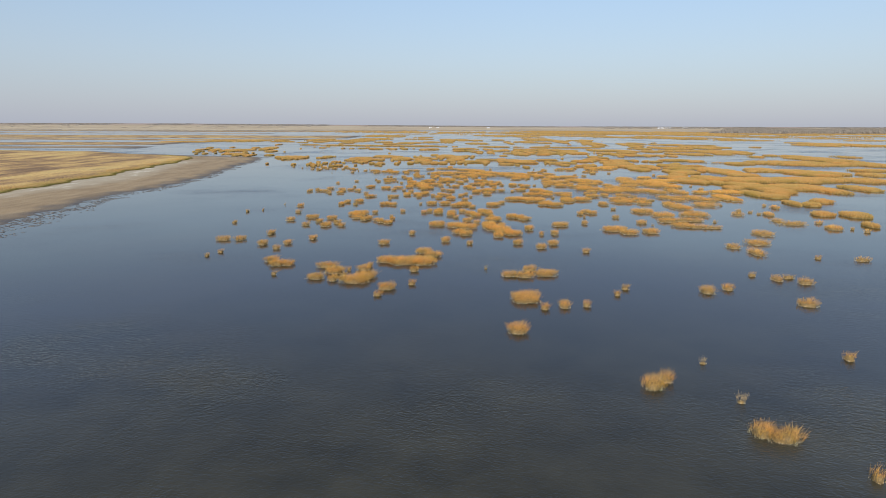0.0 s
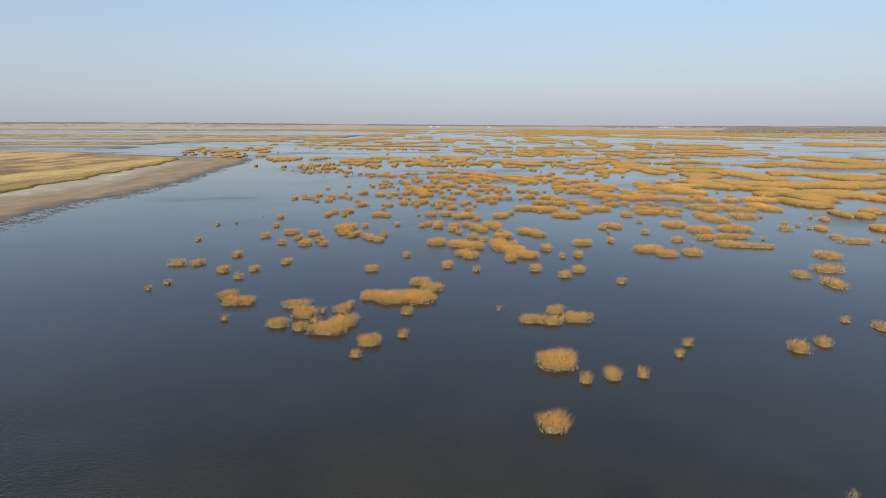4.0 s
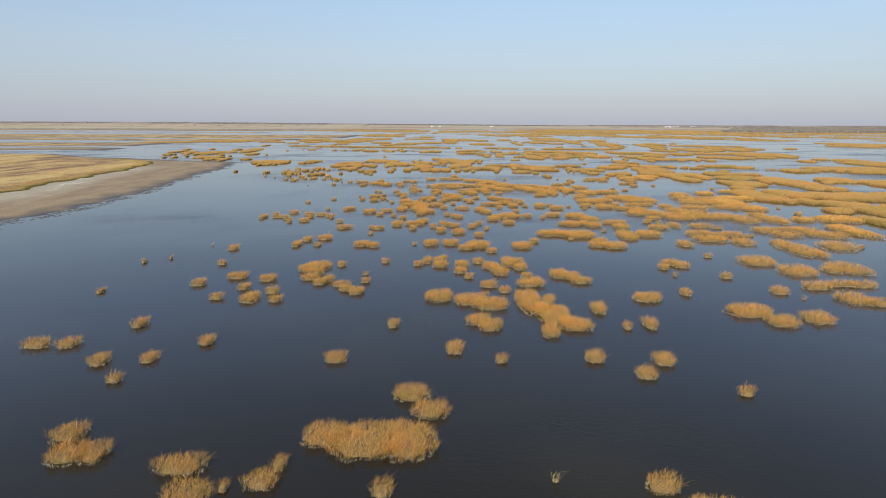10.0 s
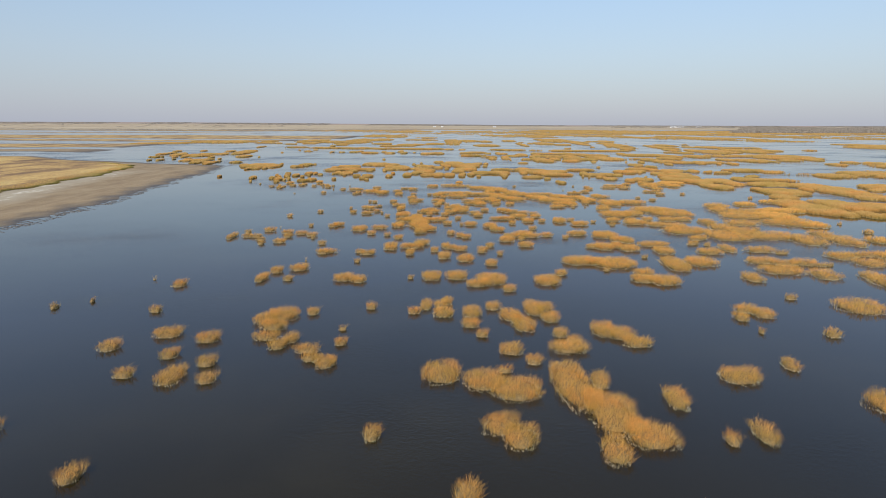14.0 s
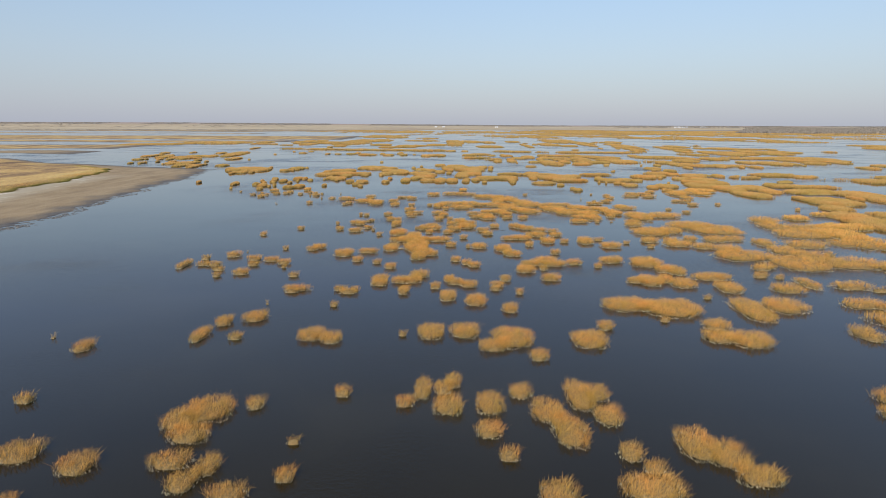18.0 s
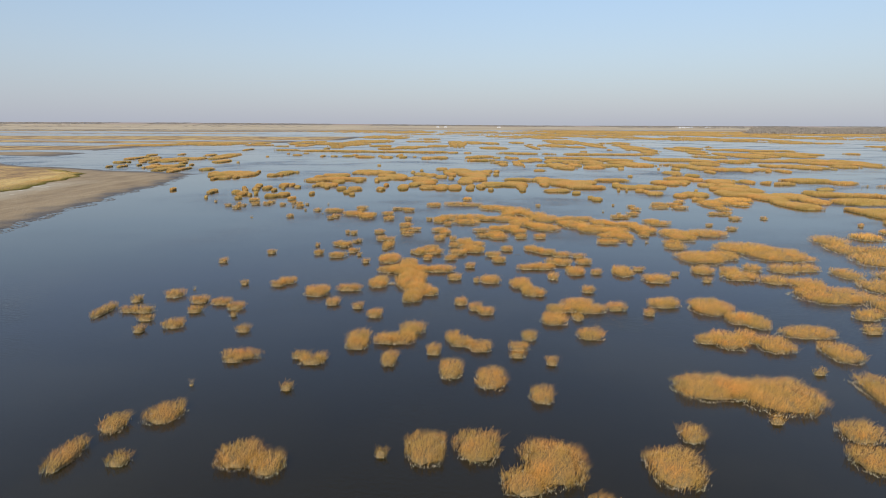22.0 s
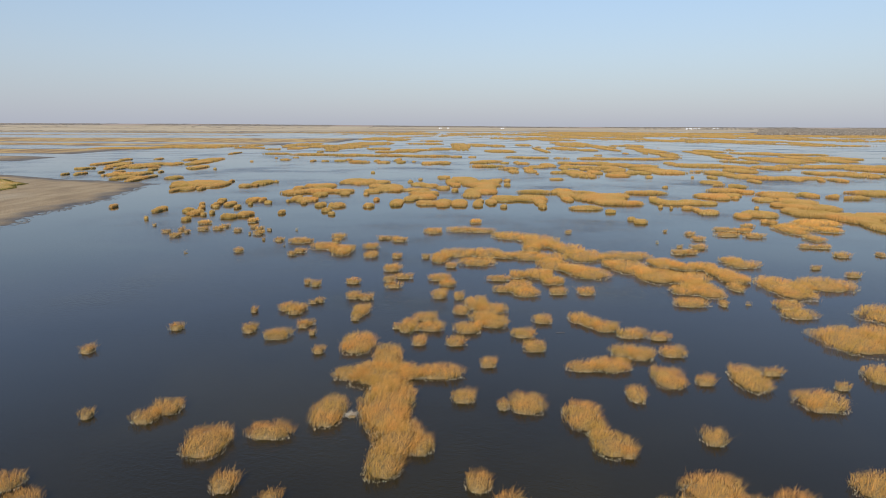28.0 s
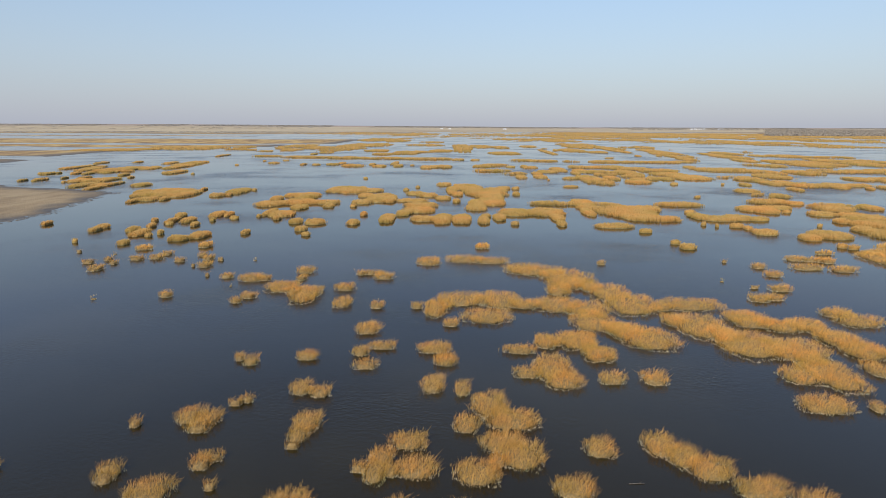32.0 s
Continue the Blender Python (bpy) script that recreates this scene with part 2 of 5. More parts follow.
MATTED = plain_material("matted_dead_reed", (0.09, 0.062, 0.026), (0.30, 0.195, 0.07), 0.85, 5.0)
PAINT = plain_material("white_sheet_metal", (0.72, 0.72, 0.72), (0.84, 0.84, 0.82), 0.5, 0.05)
ROOF = plain_material("grey_roof_sheet", (0.36, 0.36, 0.37), (0.48, 0.47, 0.46), 0.6, 0.1)
MUD = plain_material("wet_mud", (0.07, 0.058, 0.045), (0.15, 0.125, 0.095), 0.5, 0.8)
STRAW = plain_material("bleached_straw", (0.36, 0.32, 0.25), (0.55, 0.50, 0.40), 0.8, 4.0)
WOOD = plain_material("wet_grey_wood", (0.05, 0.04, 0.03), (0.14, 0.12, 0.10), 0.8, 6.0)


# ---- mesh tools ----
def mesh_of(name, verts, tris, mat):
    me = bpy.data.meshes.new(name)
    me.vertices.add(len(verts))
    me.vertices.foreach_set("co", np.asarray(verts, dtype=np.float32).ravel())
    n = len(tris)
    me.loops.add(3 * n)
    me.loops.foreach_set("vertex_index", np.asarray(tris, dtype=np.int32).ravel())
    me.polygons.add(n)
    me.polygons.foreach_set("loop_start", np.arange(0, 3 * n, 3, dtype=np.int32))
    me.materials.append(mat)
    me.update(calc_edges=True)
    return me


def blades(rng, xy, height, width, lean, foot=-0.05, belly=0.56, about=math.pi / 2):
    """Bent leaves: each a narrow kite, rooted at a point, widest half way up and pointed at the tip."""
    n = len(xy)
    turn = rng.uniform(-about, about, n)
    side = np.column_stack([np.cos(turn), np.sin(turn)]) * (width / 2)[:, None]
    v = np.empty((n, 4, 3))
    v[:, 0, :2], v[:, 0, 2] = xy, foot
    mid = xy + lean * 0.6 * belly
    v[:, 1, :2], v[:, 2, :2] = mid - side, mid + side
    v[:, 1, 2] = v[:, 2, 2] = foot + (height - foot) * belly
    v[:, 3, :2], v[:, 3, 2] = xy + lean, height
    base = np.arange(n)[:, None] * 4
    t = np.concatenate([base + [0, 2, 1], base + [1, 2, 3]], axis=1).reshape(-1, 3)
    return v.reshape(-1, 3), t


def patch_points(rng, rx, ry, per_m2):
    """Points inside an uneven round outline, and how deep inside they lie (0 at the edge)."""
    n = max(14, int(per_m2 * math.pi * rx * ry))
    ang, rad = rng.uniform(0, 2 * math.pi, n), np.sqrt(rng.uniform(0, 1, n))
    a = rng.uniform(0, 2 * math.pi, 5)
    wave = 1.0 + 0.06 * np.sin(2 * ang + a[0]) + 0.06 * np.sin(3 * ang + a[1]) + 0.06 * np.sin(5 * ang + a[2]) + 0.05 * np.sin(9 * ang + a[3]) + 0.04 * np.sin(17 * ang + a[4])
    ragged = wave + rng.normal(0, 0.035, n)
    c, s = np.cos(ang), np.sin(ang)
    c, s = np.sign(c) * np.abs(c) ** 0.82, np.sign(s) * np.abs(s) ** 0.82  # a little squarer than round
    return np.column_stack([rx * rad * ragged * c, ry * rad * ragged * s]), 1 - rad


def unbroken(px, py, rx, y):
    """Where a wide bed still stands: it has open leads and pools, larger ones further out."""
    keep = np.ones(len(px), bool)
    if rx > 9 and y > 560:
        u, w = (px / 11, py / 9) if y < 1100 else (px / 38, py / 60)
        level = -1.5 if y < 800 else -1.15 if y < 1700 else -0.9
        keep &= np.sin(u + 1.7 * np.sin(w * 0.6)) + np.sin(w * 1.3 + 1.3 * np.sin(u * 0.7)) + 0.7 * np.sin(u * 2.3 + w * 1.9) + 0.5 * np.sin(u * 4.1 - w * 3.3) > level
    return keep


def sheaves(rng, xy, height, width, lean):
    """Blunt bundles of reed: broad from the water up, with a ragged top of three uneven points."""
    n = len(xy)
    turn = rng.uniform(-0.9, 0.9, n)
    side = np.column_stack([np.cos(turn), np.sin(turn)]) * (width / 2)[:, None]
    v = np.empty((n, 5, 3))
    for k, (at, up) in enumerate(((-0.8, None), (0.8, None), (1.0, (0.70, 0.98)), (0.1, (0.9, 1.06)), (-1.0, (0.70, 0.98)))):
        if up is None:
            v[:, k, :2], v[:, k, 2] = xy + side * at, -0.1
        else:
            tip = rng.uniform(*up, n)
            v[:, k, :2] = xy + side * at + lean * tip[:, None]
            v[:, k, 2] = height * tip
    base = np.arange(n)[:, None] * 5
    return v.reshape(-1, 3), np.concatenate([base + [0, 1, 2], base + [0, 2, 3], base + [0, 3, 4]], axis=1).reshape(-1, 3)


def hummocks(rng, xy, size, height, base=0.0):
    """Dense tussock bodies: four-sided domes with a leaning, uneven top."""
    n = len(xy)
    a = rng.uniform(0, math.pi, n)[:, None] + np.arange(4) * math.pi / 2
    v = np.empty((n, 9, 3))
    for k, (r, z) in enumerate(((0.62, 0.0), (0.60, 0.68))):
        rr = size[:, None] * r * rng.uniform(0.8, 1.2, (n, 4))
        v[:, 4 * k:4 * k + 4, 0] = xy[:, :1] + rr * np.cos(a) + (0.12 * z * height)[:, None]
        v[:, 4 * k:4 * k + 4, 1] = xy[:, 1:] + rr * np.sin(a)
        v[:, 4 * k:4 * k + 4, 2] = base - 0.05 if k == 0 else np.asarray(base + height * z).reshape(-1, 1) * rng.uniform(0.88, 1.12, (n, 4))
    v[:, 8, 0], v[:, 8, 1], v[:, 8, 2] = xy[:, 0] + 0.15 * height, xy[:, 1], base + height
    f = [(i, (i + 1) % 4, 4 + (i + 1) % 4) for i in range(4)] + [(i, 4 + (i + 1) % 4, 4 + i) for i in range(4)] + [(4 + i, 4 + (i + 1) % 4, 8) for i in range(4)]
    return v.reshape(-1, 3), (np.arange(n)[:, None, None] * 9 + np.array(f)).reshape(-1, 3)


def far_stand(rng, x, y, rx, ry, tall):
    """A stand seen from afar: broad leaf sheaves, thick enough to close at a low angle."""
    d = max(57.0, abs(x) / 0.73, y - 342)
    wide = (0.0006 if d < 1000 else 0.0013) * d
    per = (4.0 if d < 1000 else 2.4) * (39 / d) / (0.75 * wide)
    return stand(rng, x, y, rx, ry, per, wide, tall)


def stand(rng, x, y, rx, ry, per_m2, wide, tall):
    """One stand of reeds round (x, y): verts and triangles in world metres."""
    xy, deep = patch_points(rng, rx, ry, per_m2)
    keep = unbroken(xy[:, 0] + x, xy[:, 1] + y, rx, y)
    if keep.sum() > 8:
        xy, deep = xy[keep], deep[keep]
    n = len(xy)
    rough = 0.5 * np.sin(xy[:, 0] * 1.3 + x) * np.sin(xy[:, 1] * 1.1 + y) + 0.5 * np.sin(xy[:, 0] * 0.45 + y) * np.sin(xy[:, 1] * 0.5 + x)
    size = tall * np.clip(0.72 + 0.6 * np.sqrt(np.clip(deep * min(rx, ry) / 1.2, 0, 1)) * 0.5 + 0.14 * rough, 0.4, 1.3) * (rng.uniform(0.72, 1.18, n) if wide < 0.09 else rng.uniform(0.9, 1.06, n))
    out = xy / np.maximum(np.hypot(xy[:, 0], xy[:, 1]), 0.01)[:, None]
    lean = out * (0.10 * (1 - deep) ** 2)[:, None] * tall + np.column_stack([0.22 + rng.normal(0, 0.30, n), rng.normal(0.02, 0.28, n)]) * size[:, None] * (1.0 if wide < 0.09 else 0.6)
    if wide >= 0.085:
        made = sheaves(rng, xy + [x, y], size * np.clip(0.62 + 0.75 * np.sqrt(deep), 0, 1.04), wide * rng.uniform(0.7, 1.3, n), lean * 0.6)
    else:  # side leaves and plumes borne part way up the stems
        foot = np.full(n, -0.05)
        upper = rng.uniform(0, 1, n) < 0.6
        foot[upper] = (rng.uniform(0.12, 0.75, n) * size)[upper]
        size = np.where(upper, np.minimum(foot + rng.uniform(0.25, 0.6, n), size * 1.12), size)
        root = xy + lean * np.clip(foot / tall, 0, 1)[:, None] * 0.4
        lean = np.where(upper[:, None], lean * 0.55 + rng.normal(0, 0.13, (n, 2)), lean)
        xy = np.where(upper[:, None], root, xy)
        made = blades(rng, xy + [x, y], size, wide * rng.uniform(0.6, 1.4, n), lean, foot)
    if wide < 0.085:  # bleached leaf sheaths show at the waterline
        broad = max(0.055, 0.7 * wide)
        rim, inside = patch_points(rng, rx, ry, 2.2 / broad)
        rim = rim[inside < 0.30 * min(1.0, 1.2 / min(rx, ry))]
        k = len(rim)
        if k:
            made = joined([made, blades(rng, rim + [x, y], rng.uniform(0.15, 0.34, k), np.full(k, broad), rng.normal(0, 0.07, (k, 2)))])
    return made


def mound(rng, x, y, rx, ry, tall):
    """The closed mass of a stand: a low lumpy dome, steep at the rim."""
    n = int(min(48, max(12, 7 * max(rx, ry))))
    ang = np.arange(n) * 2 * math.pi / n
    c, s = np.cos(ang), np.sin(ang)
    c, s = np.sign(c) * np.abs(c) ** 0.82, np.sign(s) * np.abs(s) ** 0.82
    rim = 1 + 0.05 * rng.normal(0, 1, n)
    rings = [(0.90, -0.05), (0.86, 0.34), (0.76, 0.62), (0.54, 0.78), (0.27, 0.83)]
    v = [np.column_stack([x + rx * r * rim * c + 0.12 * z * tall, y + ry * r * rim * s, z * tall * rng.uniform(0.86, 1.12, n)]) for r, z in rings]
    v = np.concatenate(v + [[[x, y, 0.82 * tall]]])
    i, j = np.arange(n), (np.arange(n) + 1) % n
    t = []
    for k in range(4):
        t += [np.column_stack([k * n + i, k * n + j, (k + 1) * n + j]), np.column_stack([k * n + i, (k + 1) * n + j, (k + 1) * n + i])]
    t.append(np.column_stack([4 * n + i, 4 * n + j, np.full(n, 5 * n)]))
    return v, np.concatenate(t)


def joined(pieces):
    vs, ts, k = [], [], 0
    for v, t in pieces:
        vs.append(v)
        ts.append(t + k)
        k += len(v)
    return np.concatenate(vs), np.concatenate(ts)


# ---- ground and water ----
EDGE_Y = (-400, 100, 225, 271, 327, 378, 423, 476, 559, 605, 648, 690)
EDGE_X = (-175, -160, -166, -173, -176, -169, -170, -175, -187, -189, -195, -203)
BACK_X = (-203, -241, -296, -383, -480, -700, -1200)
BACK_Y = (690, 712, 735, 770, 840, 880, 930)


def shore_distance(x, y):
    """Rough metres from the water's edge into the near land; negative on the water."""
    a = np.interp(y, EDGE_Y, EDGE_X) - x + 2.2 * np.sin(y * 0.11) * np.sin(y * 0.037 + 1) + 1.2 * np.sin(y * 0.31)
    back = np.interp(-x, [-v for v in BACK_X], BACK_Y)
    b2 = (back - y) * 0.8 + 3 * np.sin(x * 0.05)
    return np.minimum(a, b2)


def strip(x, y, x1, y0, y1, slope=0.25):
    """A flat spit from the far left to x1, between y0 and y1."""
    wob = 18 * np.sin(x * 0.011 + y0) + 9 * np.sin(x * 0.031)
    taper = np.clip((x1 - x) * slope, -50, 60)
    half = (y1 - y0) / 2
    return np.minimum(half - np.abs(y - (y0 + y1) / 2 - wob), taper)


def land(x, y):
    d = shore_distance(x, y)
    for s in ((-470, 925, 1010), (-500, 1070, 1240), (-330, 1400, 1530), (-250, 1600, 1980), (-650, 2350, 2450), (-100, 2900, 3100)):
        d = np.maximum(d, strip(x, y, *s))
    grove = np.minimum(x - 0.497 * (y - 329) + 60, y - 2630) * 0.3
    far = np.maximum((y - 3650 - 150 * np.sin(x * 0.0021) + 750 * np.clip((-x - 150) / 700, 0, 1)) * 0.3, grove)
    return np.maximum(d, far)


GRASS_Y = (-400, 320, 367, 421, 499, 560, 616, 683, 720)
GRASS_X = (-240, -233, -236, -237, -246, -251, -259, -279, -330)


def sand_edge(x, y):
    """Metres from the sand into the turf."""
    return np.interp(y, GRASS_Y, GRASS_X) - x + 2.5 * np.sin(y * 0.09) + 1.5 * np.sin(y * 0.23 + 2)


def inland(x, y):
    """Metres from the turf's rear edge, where it meets the water again."""
    return np.interp(-x, [-v for v in BACK_X], BACK_Y) - 12 - y


def turf_edge(x, y):
    """Metres from the edge of the turf into it."""
    return np.minimum(sand_edge(x, y), inland(x, y))


def margin(y):
    """Width of the half-drowned mud bars off the shore, widest in the south."""
    return np.interp(y, (150, 260, 420, 700), (24, 17, 8, 4))


def ground_height(x, y):
    d = land(x, y)
    wide = margin(y)
    flat = np.where(d < -wide, (d + wide) * 0.03 - 0.05, np.where(d < 0, d / wide * 0.05, d * 0.022))
    ridge = np.sin(x * 1.1 + y * 0.31 + 1.6 * np.sin(y * 0.17)) * np.sin(y * 0.72 - x * 0.5 + 1.8 * np.sin(x * 0.23)) + 0.8 * np.sin(x * 1.5 - y * 0.62 + 2 * np.sin(x * 0.3 + y * 0.13)) + 0.6 * np.sin(y * 0.95 + x * 0.4)
    z = np.clip(flat, -0.8, 1.1) + 0.035 * ridge * np.clip(1.25 - np.abs(d + wide / 2) / (0.75 * wide), 0, 1) + 0.05 * np.sin(x * 0.21) * np.sin(y * 0.17) * np.clip(d / 15, 0, 1)
    z = z + np.clip((y - 3650) / 1250, 0, 1.2) ** 1.3 * 20 + 14 * np.clip((600 - x) / 2600, 0, 1) * np.clip((y - 4250) / 550, 0, 1)
    # the turf stands on a low bank above the sand
    z = z + 0.75 * np.clip(sand_edge(x, y) / 5.0, 0, 1) * np.clip(inland(x, y) / 25, 0, 1)
    return z


def spaced(*runs):
    return np.concatenate([np.arange(a, c, s) for a, c, s in runs])


gx = spaced((-5200, -1400, 190), (-1400, -480, 23), (-480, -330, 8), (-330, -215, 3.2), (-215, -132, 1.0), (-132, 100, 40), (100, 5300, 200))
gy = spaced((-400, 80, 60), (80, 180, 5), (180, 430, 1.8), (430, 760, 2.6), (760, 900, 6), (900, 1300, 9), (1300, 2100, 16), (2100, 4920, 38))
mx_, my_ = np.meshgrid(gx, gy)
nx, ny = len(gx), len(gy)
gz = ground_height(mx_, my_)
idx = np.arange(nx * ny).reshape(ny, nx)
quads = np.stack([idx[:-1, :-1], idx[:-1, 1:], idx[1:, 1:], idx[1:, :-1]], -1).reshape(-1, 4)
tri = np.concatenate([quads[:, [0, 1, 2]], quads[:, [0, 2, 3]]])
gm = mesh_of("ground", np.column_stack([mx_.ravel(), my_.ravel(), gz.ravel()]), tri, GROUND)
d_land = land(mx_, my_)
wet = np.clip(1 - d_land / 14 + 0.25 * np.sin(mx_ * 0.3) * np.sin(my_ * 0.21), 0, 1)
turf = np.clip(turf_edge(mx_, my_) / 4 + 0.5, 0, 1)
spit = np.clip((np.maximum.reduce([strip(mx_, my_, -500, 1070, 1240), strip(mx_, my_, -330, 1400, 1530), strip(mx_, my_, -250, 1600, 1980), strip(mx_, my_, -650, 2350, 2450), strip(mx_, my_, -100, 2900, 3100)]) - 6) / 8, 0, 1)
turf = np.maximum(turf, 0.8 * spit)
crust = np.clip((d_land - 38 + 5 * np.sin(my_ * 0.02)) / 16, 0, 1) * np.clip((635 - my_) / 50, 0, 1)
field = np.clip((my_ - 3720 + 700 * np.clip((-mx_ - 150) / 700, 0, 1)) / 60, 0, 1)
cover = gm.color_attributes.new("cover", "FLOAT_COLOR", "POINT")
cover.data.foreach_set("color", np.column_stack([wet.ravel(), turf.ravel(), field.ravel(), crust.ravel()]).astype(np.float32).ravel())
for poly in gm.polygons:
    poly.use_smooth = True
tagged(new("ground", gm), "grey sand and mud shore rising to dry turf and far pale fields", "ground", kind="structure")

wx, wy = spaced((-5200, 5300, 400)), spaced((-500, 4920, 300))
wmx, wmy = np.meshgrid(wx, wy)
wi = np.arange(len(wx) * len(wy)).reshape(len(wy), len(wx))
wq = np.stack([wi[:-1, :-1], wi[:-1, 1:], wi[1:, 1:], wi[1:, :-1]], -1).reshape(-1, 4)
tagged(new("water", mesh_of("water", np.column_stack([wmx.ravel(), wmy.ravel(), np.zeros(wmx.size)]), np.concatenate([wq[:, [0, 1, 2]], wq[:, [0, 2, 3]]]), WATER)),
       "dark shallow marsh water ruffled by wind, reflecting the sky", "water", kind="structure")

# ---- mud lumps and wet weed along the waterline ----
mud_rng = np.random.default_rng(21)
lumps = np.column_stack([mud_rng.uniform(-222, -130, 90000), mud_rng.uniform(60, 760, 90000)])
out = land(lumps[:, 0], lumps[:, 1])
patchy = np.sin(lumps[:, 0] * 0.6 + 1.5 * np.sin(lumps[:, 1] * 0.13)) + np.sin(lumps[:, 1] * 0.19 + 1.4 * np.sin(lumps[:, 0] * 0.4)) + 0.8 * np.sin(lumps[:, 0] * 1.3 - lumps[:, 1] * 0.31)
near = np.exp(-((out + 0.4 * margin(lumps[:, 1])) / (0.36 * margin(lumps[:, 1]))) ** 2)
lumps = lumps[mud_rng.uniform(0.05, 1, len(lumps)) < near * np.clip(0.4 + 0.4 * patchy, 0, 1)]
mv, mt = hummocks(mud_rng, lumps, mud_rng.uniform(0.45, 1.3, len(lumps)), mud_rng.uniform(0.03, 0.08, len(lumps)))
tagged(new("mud_lumps", mesh_of("mud_lumps", mv, mt, MUD)), "dark wet mud lumps and weed breaking the calm water along the shore", "mud", kind="stuff")

# ---- reed islands ----
rng = np.random.default_rng(7)
far_reeds = []


def detail_for(x, y, fuller=1.0):
    """Leaves to the square metre, and their width, by how near the flight can see the place."""
    d = max(57.0, abs(x) / 0.73, y - 342)
    wide = max(0.02, (0.00045 if d < 800 else 0.0010) * d)
    return max(0.04, fuller * 2.2 / wide * min(1.0, (75 / d) ** 1.1)), wide


def lobes(stands):
    """Long stands are rows of rounder tussocks grown together."""
    out = []
    for x, y, rx, ry in stands:
        if rx < 3.4 or rx < 1.9 * ry:
            out.append((x, y, rx, ry))
            continue
        k = min(7, int(rx / ry + 0.6))
        half = rx / k
        for i in range(k):
            size = rng.uniform(0.8, 1.15)
            out.append((x - rx + half * (2 * i + 1) + rng.normal(0, 0.12) * half, y + rng.normal(0, 0.33) * ry, 1.28 * half * size, ry * rng.uniform(0.75, 1.05) * size))
    return out


def bridges(stands):
    """Low necks of reed where two stands of an island all but touch."""
    out = []
    for i, a in enumerate(stands):
        for b in stands[i + 1:]:
            dx, dy = b[0] - a[0], b[1] - a[1]
            apart = math.hypot(dx, dy) + 0.001
            reach_a = 1 / math.hypot(dx / apart / a[2], dy / apart / a[3])
            reach_b = 1 / math.hypot(dx / apart / b[2], dy / apart / b[3])
            slim = min(reach_a, reach_b)
            if -0.35 * slim < apart - reach_a - reach_b < 0.45 * slim and slim > 0.7:
                k = (reach_a + 0.5 * (apart - reach_a - reach_b)) / apart
                out.append((a[0] + k * dx, a[1] + k * dy, 0.55 * min(a[2], b[2]), 0.6 * min(a[3], b[3])))
    return out


def island(*stands):
    """A reed island of one or more stands, each (x, y, half width, half depth)."""
    if stands[0][1] < 540:
        stands = lobes(stands)
    stands = list(stands) + bridges(stands)
    x, y = stands[0][0], stands[0][1]
    area = sum(math.pi * s[2] * s[3] for s in stands)
    if y > 540 or abs(x) > 160:
        for s in stands:
            if s[2] < 9 or s[1] < 560:
                far_reeds.append(mound(rng, *s, 1.45))
            if max(abs(s[0]) / 0.73, s[1] - 342) > 400:
                far_reeds.append(far_stand(rng, *s, 1.7))
            else:
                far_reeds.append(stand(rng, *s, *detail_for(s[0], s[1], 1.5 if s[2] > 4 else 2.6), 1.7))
        return
    thing = new("reed_island" if len(stands) > 1 else "reed_tuft" if area < 5 else "reed_clump")
    thing.location = (x, y, 0)
    sparse = area < 1.3
    grow = 1.04 if len(stands) > 1 else 0.95
    for s in stands:
        per, wide = detail_for(s[0], s[1], 0.95 if sparse else 1.5 if s[1] > 440 and s[2] < 4 else 0.9)
        tall = float(np.interp(y, (100, 140), (1.9, 1.55))) * min(1.0, 0.88 + 0.07 * min(s[2], s[3])) * rng.uniform(0.92, 1.08)
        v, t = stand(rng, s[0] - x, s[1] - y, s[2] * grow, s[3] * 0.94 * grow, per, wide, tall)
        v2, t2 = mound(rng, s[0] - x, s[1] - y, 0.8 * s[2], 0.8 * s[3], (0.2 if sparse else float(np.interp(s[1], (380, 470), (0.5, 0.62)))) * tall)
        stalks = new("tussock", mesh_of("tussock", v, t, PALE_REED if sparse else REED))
        stalks.parent = thing
        tagged(stalks, kind="stuff")
        roots = new("root_mat", mesh_of("root_mat", v2, t2, MATTED))
        roots.parent = thing
    if len(stands) > 1:
        tagged(thing, "golden dry reed island of merged tussocks standing in dark water", "reed island", "reed islands in the marsh")
    elif sparse:
        tagged(thing, "thin tuft of half-bleached grey-brown reeds in open water", "reed tuft", "reed tufts in the marsh")
    elif area < 5:
        tagged(thing, "small sparse tuft of dry straw-coloured reeds in open water", "reed tuft", "reed tufts in the marsh")
    else:
        tagged(thing, "rounded clump of golden dry reeds standing in dark water", "reed clump", "reed clumps in the marsh")


island((47.2, 59.8, 0.7, 1.0))
island((39.7, 69.7, 1.3, 1.5), (41.8, 68.5, 2.0, 1.5))
island((41.4, 78.6, 0.6, 0.6))
island((30.9, 83.7, 1.5, 1.7), (33.6, 85.9, 0.9, 1.2))
island((41.9, 92.6, 0.6, 0.5))
island((66.7, 94.4, 0.9, 1.1))
island((13.9, 108.1, 2.0, 2.3))
island((21.3, 122.2, 1.0, 1.2))
island((25.7, 123.9, 1.2, 2.1))
island((30.5, 124.1, 0.9, 1.0))
island((78.0, 125.3, 2.2, 2.1))
island((18.2, 129.1, 3.3, 4.1))
island((-14.7, 131.9, 1.1, 0.9))
island((39.3, 132.6, 0.8, 0.9))
island((60.8, 135.5, 1.7, 2.2))
island((42.6, 137.7, 1.0, 0.9))
island((66.7, 138.1, 1.4, 1.8))
island((-13.2, 138.1, 2.2, 2.2))
island((-7.5, 141.8, 1.0, 1.1))
island((88.1, 143.6, 1.8, 2.0))
